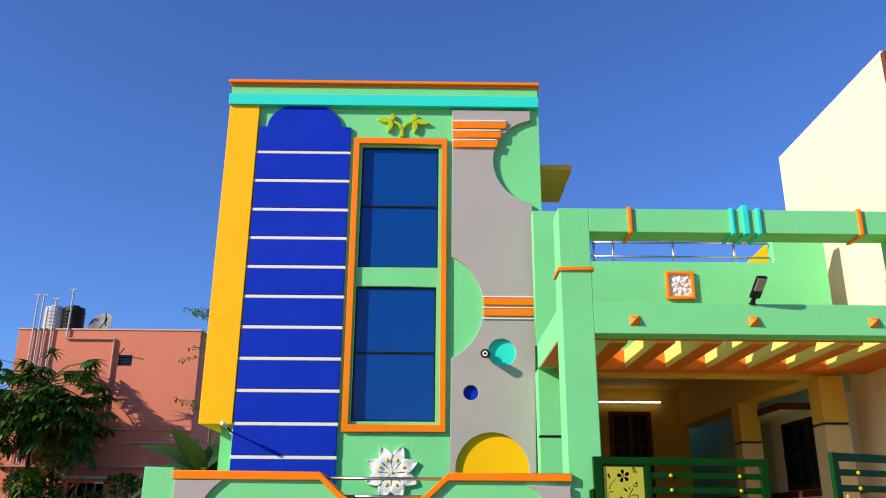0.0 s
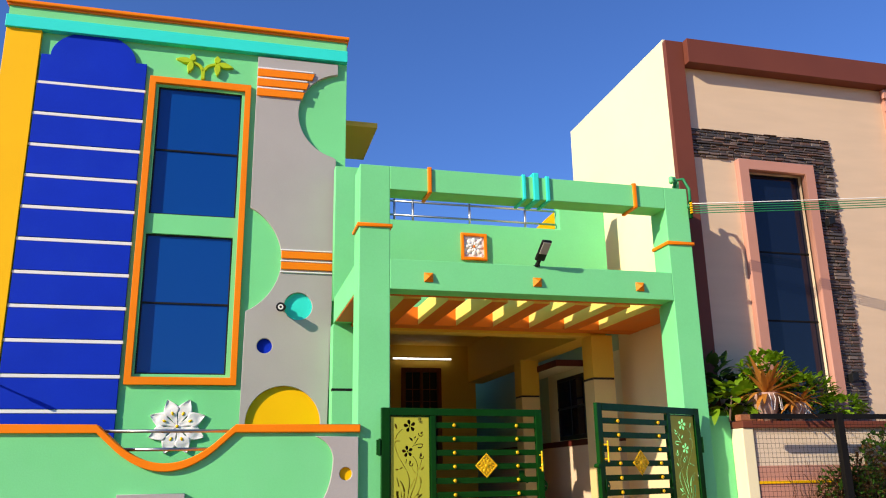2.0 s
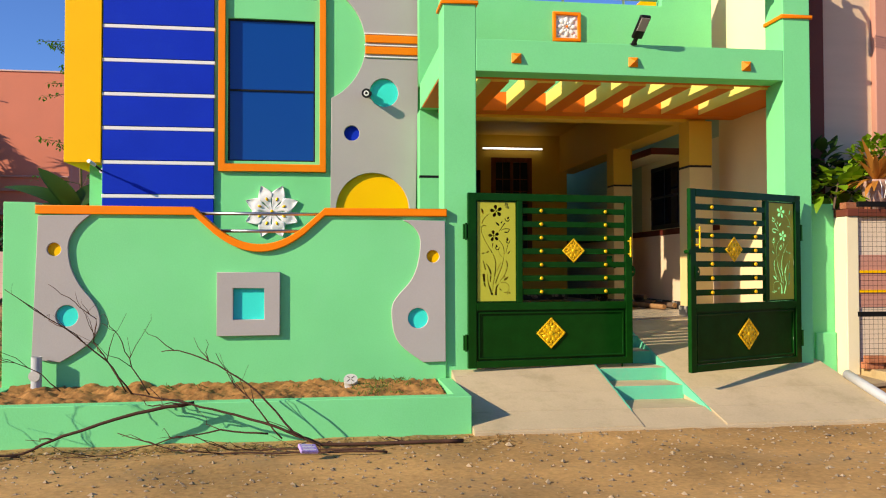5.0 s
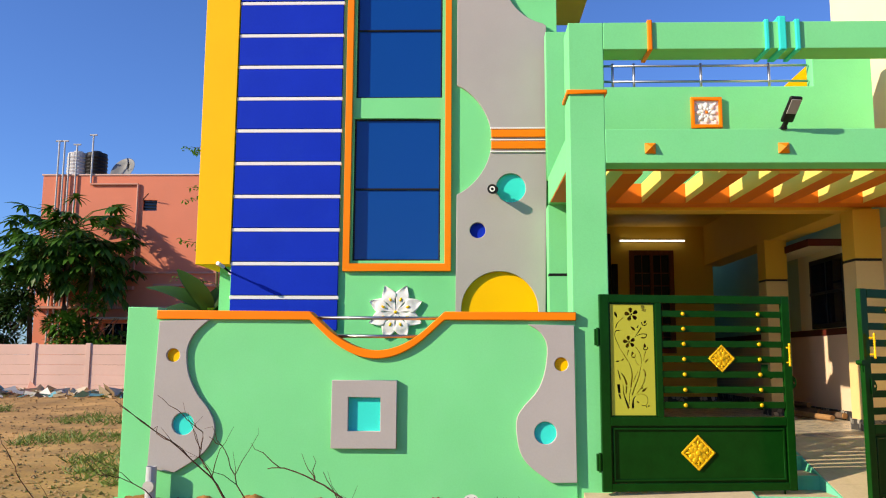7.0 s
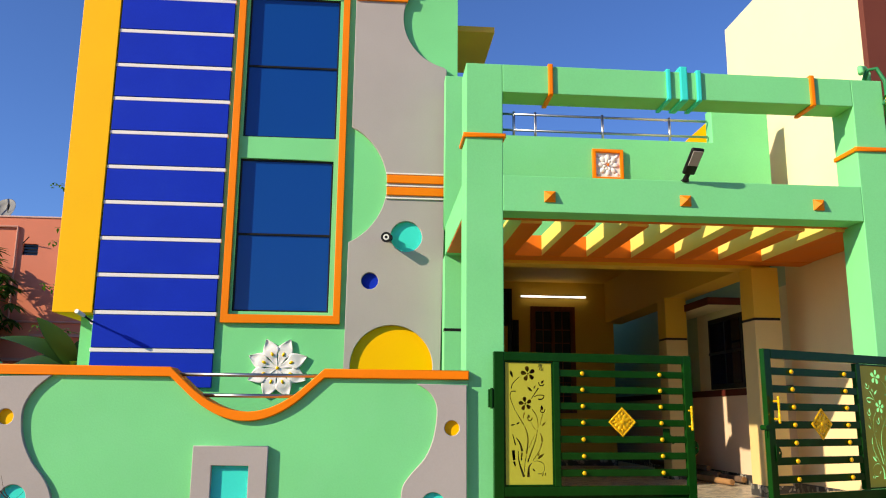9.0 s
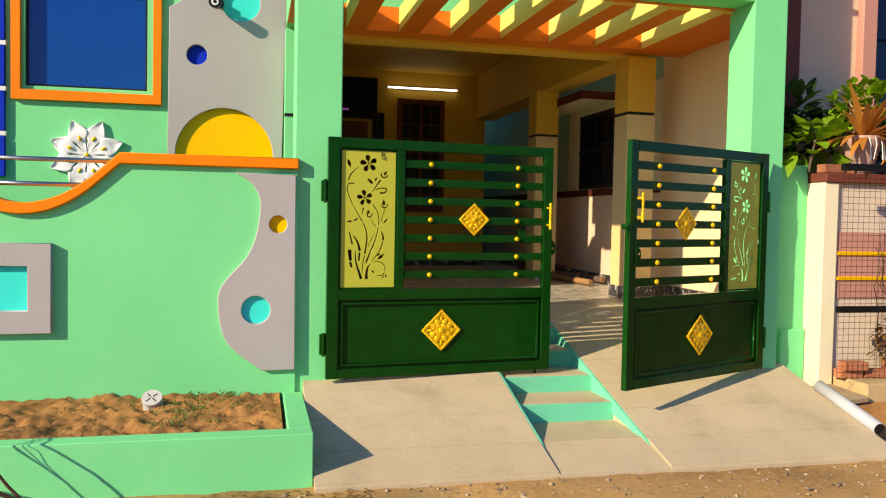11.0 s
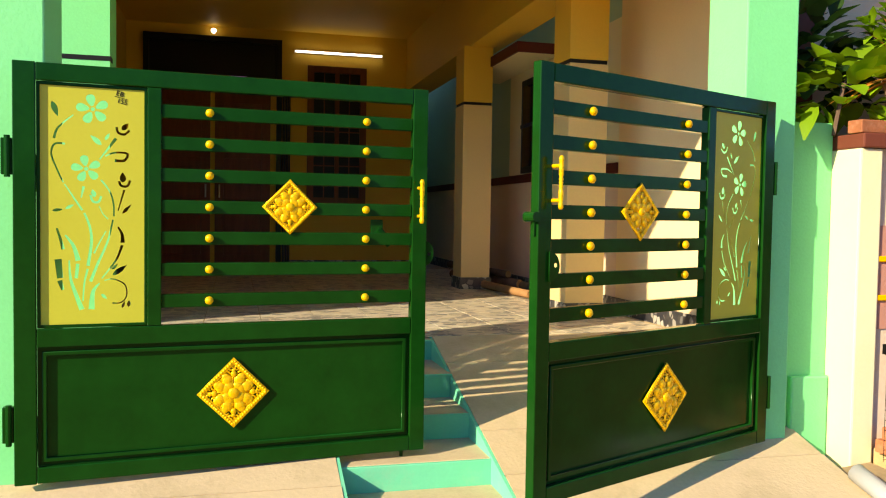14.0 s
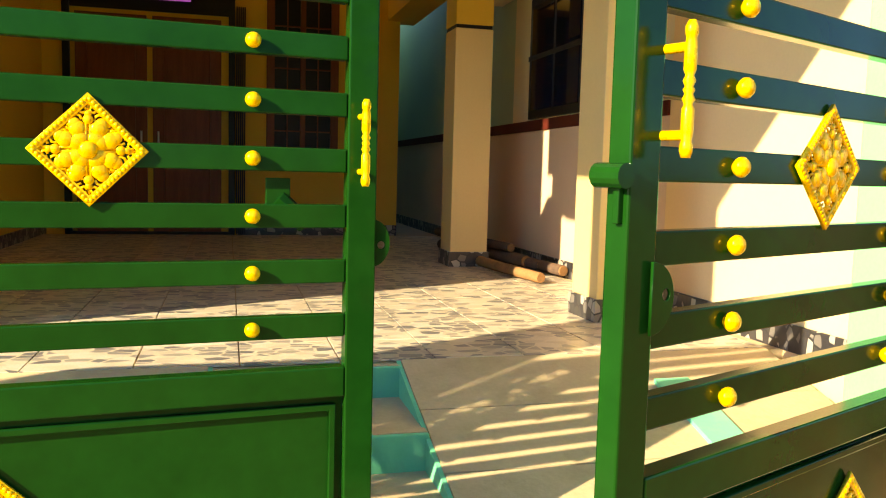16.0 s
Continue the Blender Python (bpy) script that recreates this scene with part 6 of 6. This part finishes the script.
# ---- left distance: precast fence, pink house, trees ----
def build_distance():
    r = random.Random(8)
    fy = 28.0
    f = thing("precast_fence", "pale pink precast concrete panel fence", "fence", "", "structure")
    for k in range(20):
        x = -34 + 1.85 * k
        part("post", box(x - 0.08, x + 0.08, fy - 0.06, fy + 0.08, 0.1, 2.02, bevel=0.01), PALEPINK, f)
        for j in range(5):
            part("panel", box(x + 0.081, x + 1.769, fy - 0.02, fy + 0.03, 0.30 + 0.335 * j, 0.63 + 0.335 * j, bevel=0.008), PALEPINK, f)
    h = thing("pink_house", "two-storey salmon pink house with pipes and dark window", "house")
    hy, xl, xr, zt = 33.0, -16.45, -9.05, 8.87
    part("wall", plate("wall", [[(xl, 0), (xr, 0), (xr, zt), (xl, zt)], rect(-12.3, -11.72, 7.42, 7.86), rect(-13.6, -12.2, 1.2, 2.9)], hy, hy + 0.3, PINK, 0.005), PINK, h)
    part("side_wall", box(xl, xl + 0.3, hy + 0.3, hy + 9, 0, zt), PINK, h)
    part("side_wall", box(xr - 0.3, xr, hy + 0.3, hy + 9, 0, zt), PINK, h)
    part("roof", box(xl + 0.3, xr - 0.3, hy + 0.31, hy + 9, zt - 0.4, zt - 0.2), CONCRETE, h)
    part("coping", box(xl - 0.05, xr + 0.05, hy - 0.04, hy + 9, zt, zt + 0.06, bevel=0.01), PALEPINK, h)
    part("ledge", box(xl - 0.2, xr - 3.4, hy - 0.25, hy, 4.22, 4.35), ROSE, h)
    part("ledge", box(xr - 2.6, xr, hy - 0.18, hy, 4.35, 4.45), ROSE, h)
    part("ledge", box(xl, xr, hy - 0.30, hy, 3.45, 3.55), ROSE, h)
    part("awning", box(-14.0, -11.6, hy - 0.75, hy, 3.02, 3.10), PVC, h, "grey sheet awning over the lower window")
    w = part("window", box(-12.28, -11.74, hy + 0.12, hy + 0.16, 7.44, 7.84), DARK_GLASS, h)
    for k in range(3):
        part("louvre", box(-12.28, -11.74, hy + 0.08, hy + 0.11, 7.52 + 0.12 * k, 7.55 + 0.12 * k), IRON, w)
    part("window_stay", rod((-12.28, hy - 0.02, 7.88), (-11.95, hy - 0.35, 8.05), 0.02, seg=6), IRON, w)
    w = part("window", box(-13.58, -12.22, hy + 0.12, hy + 0.16, 1.22, 2.88), DARK_GLASS, h)
    for k in range(5):
        x = -13.6 + 0.35 * k
        part("shutter_bar", box(x - 0.03, x + 0.03, hy + 0.06, hy + 0.11, 1.22, 2.88), LOGWOOD, w)
    for x, z1 in ((-15.85, 10.3), (-15.62, 10.3), (-15.4, 9.8), (-15.1, 10.15), (-14.45, 10.55)):
        part("pipe", rod((x, hy - 0.07, 2.0 if x < -15 else 8.55), (x, hy - 0.07, z1), 0.035, seg=8), PVC, h)
        if x not in (-15.4,):
            part("pipe", rod((x - 0.15, hy - 0.07, z1), (x + 0.15, hy - 0.07, z1), 0.035, seg=8), PVC, h)
    for p0, p1 in (((-14.45, hy - 0.06, 8.5), (-12.5, hy - 0.06, 8.5)), ((-12.5, hy - 0.06, 8.5), (-12.5, hy - 0.06, 4.9)), ((-12.5, hy - 0.06, 4.9), (xr, hy - 0.06, 4.9))):
        part("pipe", rod(p0, p1, 0.045, seg=8), ROSE, h)
    for x, m, nm in ((-15.75, PVC, "grey"), (-14.95, BLACK, "black")):
        t = thing("water_tank", nm + " ribbed plastic water tank on the roof", "water tank", "roof tanks")
        prof = [(0.42, 0)] + [p for k in range(9) for p in ((0.45, 0.05 + 0.15 * k), (0.42, 0.12 + 0.15 * k))] + [(0.42, 1.45), (0.2, 1.52), (0.18, 1.56)]
        part("tank", lathe(prof, (x, hy + 1.4, zt - 0.2), seg=24), m, t, smooth=False)
    d = thing("satellite_dish", "grey satellite dish on the roof edge", "satellite dish")
    dish = lathe([(0.04, 0), (0.25, 0.03), (0.45, 0.10), (0.58, 0.2), (0.56, 0.2), (0.42, 0.11), (0.2, 0.04)], (0, 0, 0), seg=24)
    part("dish", dish, DARK_STEEL, d, smooth=True).matrix_basis = pose(-13.3, hy + 0.5, 9.12, 60, -35, 0)
    part("mast", rod((-13.2, hy + 0.5, zt - 0.2), (-13.2, hy + 0.5, 9.5), 0.03), IRON, d)
    part("arm", rod((-13.2, hy + 0.5, 9.1), (-13.0, hy + 0.05, 9.45), 0.015), IRON, d)

    def papaya(x, y, height, spread, leaves):
        t = thing("papaya_tree", "slender papaya tree with a crown of lobed leaves", "tree", "papaya trees")
        z0 = ground_z(x, y) - 0.05
        pts = [(x + 0.06 * math.sin(k), y, z0 + height * k / 8) for k in range(9)]
        part("trunk", tube_path(pts, 0.11, None, 10, 0.6), BARK, t, smooth=True)
        g = Soup()
        top = Vector(pts[-1])
        for k in range(leaves):
            a = k * 2.4
            el = r.uniform(-0.75, 0.6)
            d = Vector((math.cos(a) * math.cos(el), math.sin(a) * math.cos(el), math.sin(el)))
            ln = spread * r.uniform(0.55, 1.0)
            base = top - Vector((0, 0, 0.5 * (1 - (el + 0.45)) * r.random()))
            mid, end = base + d * ln * 0.5 + Vector((0, 0, 0.08)), base + d * ln + Vector((0, 0, -0.15 * ln))
            part("petiole", tube_path([base, mid, end], 0.018, None, 4, 0.6), LEAF, t)
            side = d.cross(Vector((0, 0, 1))).normalized()
            for j in range(9):
                th = radians(-130 + 260 * j / 8)
                e = (d * math.cos(th) + side * math.sin(th) + Vector((0, 0, -0.25 - 0.2 * r.random()))).normalized()
                le = 0.66 * (1 - 0.35 * abs(th) / 2.3) * r.uniform(0.85, 1.15)
                g.leaf(end, e, (0, 0, 1), le, le * 0.34, 0.25, 3)
        part("crown", g.mesh("crown", LEAF_PAPAYA), LEAF_PAPAYA, t)
    papaya(-14.35, 31.3, 6.1, 2.2, 95)
    papaya(-13.5, 31.5, 5.2, 1.6, 55)
    papaya(-15.6, 31.2, 5.6, 1.8, 55)

    def bush(name, label, x, y, z, s, n, m, ll):
        t = thing(name, label, "shrub", "far shrubs")
        base = ground_z(x, y)
        for k in range(5):
            part("stem", tube_path([(x + r.uniform(-0.2, 0.2), y, base), (x + r.uniform(-0.5, 0.5), y, base + z * 0.6), (x + r.uniform(-s[0], s[0]) * 0.7, y, base + z)], 0.03, None, 5, 0.4), BARK, t)
        g = Soup()
        for _ in range(9):
            c = Vector((x, y, z)) + Vector((r.uniform(-1, 1) * s[0] * 0.7, r.uniform(-1, 1) * s[1] * 0.6, r.uniform(-0.8, 0.8) * s[2]))
            leafy(g, c, (s[0] * 0.45, s[1] * 0.5, s[2] * 0.35), n // 9, r, ll, ll * 0.45)
        part("foliage", g.mesh("foliage", m), m, t)
    bush("shrub", "dark leafy shrub behind the pink fence", -16.3, 30.4, 2.9, (1.7, 0.7, 1.6), 2600, LEAF_DARK, 0.24)
    bush("shrub", "green leafy shrub behind the pink fence", -13.0, 30.8, 2.6, (1.6, 0.6, 1.2), 2400, LEAF, 0.22)
    bush("shrub", "dark leafy shrub behind the pink fence", -10.9, 31.2, 2.3, (1.3, 0.6, 1.0), 1500, LEAF_DARK, 0.2)
    bush("shrub", "tall pale green shrub beyond the lot", -20.5, 33.0, 4.2, (2.0, 1.0, 2.6), 1000, LEAF_DARK, 0.25)
    bush("tree_row", "hazy tree row far behind the houses", -34, 60.0, 5.0, (9, 3, 3.5), 2200, LEAF_DARK, 0.6)
    # Unseen trees added behind the camera so gate and glass reflect less sky.
    for x, z, n in ((-19, 4.6, 1300), (-9.5, 4.1, 1200), (3.0, 4.4, 1300), (12.5, 4.7, 1300), (24, 4.4, 1300)):
        bush("tree_row", "unseen dark green trees added across the road to darken reflections", x, -24.0, z, (5.2, 1.6, 3.2), n, LEAF_DARK, 0.7)
    # banana plant beside the house
    t = thing("banana_plant", "banana plant with broad torn leaves beside the house", "banana plant")
    part("stalk", tube_path([(-2.95, 13.0, ground_z(-2.95, 13.0) - 0.02), (-2.96, 13.0, 1.2), (-3.0, 13.0, 2.3)], 0.10, None, 10, 0.6), LEAF_BRIGHT, t, smooth=True)
    g = Soup()
    for a, el, ln in ((182, 42, 1.25), (168, 22, 1.15), (205, 2, 1.2), (20, 60, 0.7), (60, 75, 0.6), (192, -18, 1.3), (0, 25, 0.5), (230, 58, 0.9), (300, 35, 0.7), (175, 62, 1.0)):
        d = Vector((math.cos(radians(a)) * math.cos(radians(el)), math.sin(radians(a)) * math.cos(radians(el)) * 0.5, math.sin(radians(el))))
        g.leaf((-2.98, 12.98, 2.2), d, (0, -0.6, 1), ln * 0.9, 0.30, 0.5, 10)
    part("leaves", g.mesh("leaves", LEAF_DARK), LEAF_DARK, t)
    # drumstick sapling twigs
    t = thing("sapling", "thin sapling with sparse feathery leaves", "tree")
    base = Vector((-3.15, 13.7, ground_z(-3.15, 13.7) - 0.02))
    part("trunk", tube_path([base, base + Vector((0.03, 0, 1.8)), base + Vector((0.0, 0, 3.2)), base + Vector((0.1, 0, 4.7))], 0.035, None, 7, 0.4), BARK, t, smooth=True)
    g = Soup()
    for k in range(16):
        z = r.uniform(2.5, 5.0)
        d = Vector((r.uniform(-1, -0.1) if k % 3 else r.uniform(0, 0.5), r.uniform(-0.5, 0.3), r.uniform(0.0, 0.5))).normalized()
        p = base + Vector((0.03, 0, z))
        ln = r.uniform(0.35, 0.75)
        pts = [p + d * ln * i / 5 + Vector((0, 0, -0.12 * ln * (i / 5) ** 2)) for i in range(6)]
        part("branch", tube_path(pts, 0.008, None, 5, 0.4), BARK, t)
        for q in pts[2:]:
            for _ in range(7):
                g.leaf(q + rand_dir(r) * 0.04, rand_dir(r, -0.7, 0.3), (0, 0, 1), r.uniform(0.04, 0.08), 0.035, 0.3, 2)
    part("foliage", g.mesh("foliage", LEAF), LEAF, t)
    # palm across the road
    t = thing("palm_tree", "slender palm across the road, mirrored in the window glass", "tree")
    part("trunk", tube_path([(-2.6, -12, -0.2), (-2.65, -12, 2.5), (-2.6, -12, 5.2)], 0.16, None, 10, 0.7), BARK, t, smooth=True)
    g = Soup()
    for k in range(18):
        a, el = k * 2.4, r.uniform(-0.2, 1.1)
        d = Vector((math.cos(a) * math.cos(el), math.sin(a) * math.cos(el), math.sin(el)))
        pts = [Vector((-2.6, -12, 5.2)) + d * 1.7 * i / 7 + Vector((0, 0, -0.9 * (i / 7) ** 2)) for i in range(8)]
        for i in range(1, 8):
            dd = (pts[i] - pts[i - 1]).normalized()
            sd = dd.cross(Vector((0, 0, 1))).normalized()
            for s in (-1, 1):
                g.leaf(pts[i], (dd * 0.6 + sd * s + Vector((0, 0, -0.3))), (0, 0, 1), 0.45, 0.06, 0.3, 2)
    part("crown", g.mesh("crown", LEAF_DARK), LEAF_DARK, t)


build_distance()


# ---- pieces: ramp slabs and porch tiles ----
def build_pieces():
    # cement bays between scored joints
    bays = [7.24, 7.60, 7.98, 8.36, 8.74, 9.12, 9.49, TOP_Y]
    for xa, xb in ((1.877, SX0 - 0.006), (SX1 + 0.006, 5.898)):
        for y0, y1 in zip(bays, bays[1:]):
            def zt(y):
                return (0.014 + (y - 7.22) * 0.2553 if y < 7.6 else 0.111 + (y - 7.6) * 0.29 if y < 8.5 else 0.372 + (y - 8.5) * 0.2901)
            o = part("cement_bay", side_prism([(y0 + 0.006, zt(y0) - 0.01), (y1 - 0.006, zt(y1) - 0.01), (y1 - 0.006, zt(y1) + 0.010), (y0 + 0.006, zt(y0) + 0.010)], xa, xb), CONCRETE, bpy.data.objects["ramp" if xa < 3 else "ramp.001"])
    # porch tiles
    s = 0.40
    bm = mesh_of(box(-s / 2 + 0.003, s / 2 - 0.003, -s / 2 + 0.003, s / 2 - 0.003, -0.008, 0.0, bevel=0.0015), "tile", TILE)
    base = bpy.data.objects["floor_base"]
    x = 1.70
    while x < 6.0:
        y = TOP_Y + s / 2
        while y < 16.4:
            o = part("tile", bm, TILE, base)
            o.location = (x, y, FLOOR_Z + 0.012)
            y += s
        x += s
    # green kerb strip on the ramp
    struct("ramp_kerb", side_prism([(8.72, 0.42), (9.60, 0.685), (9.60, 0.72), (8.72, 0.465)], 5.18, 5.34), MINT_DARK, "sea-green kerb strip on the ramp", "kerb")


build_pieces()
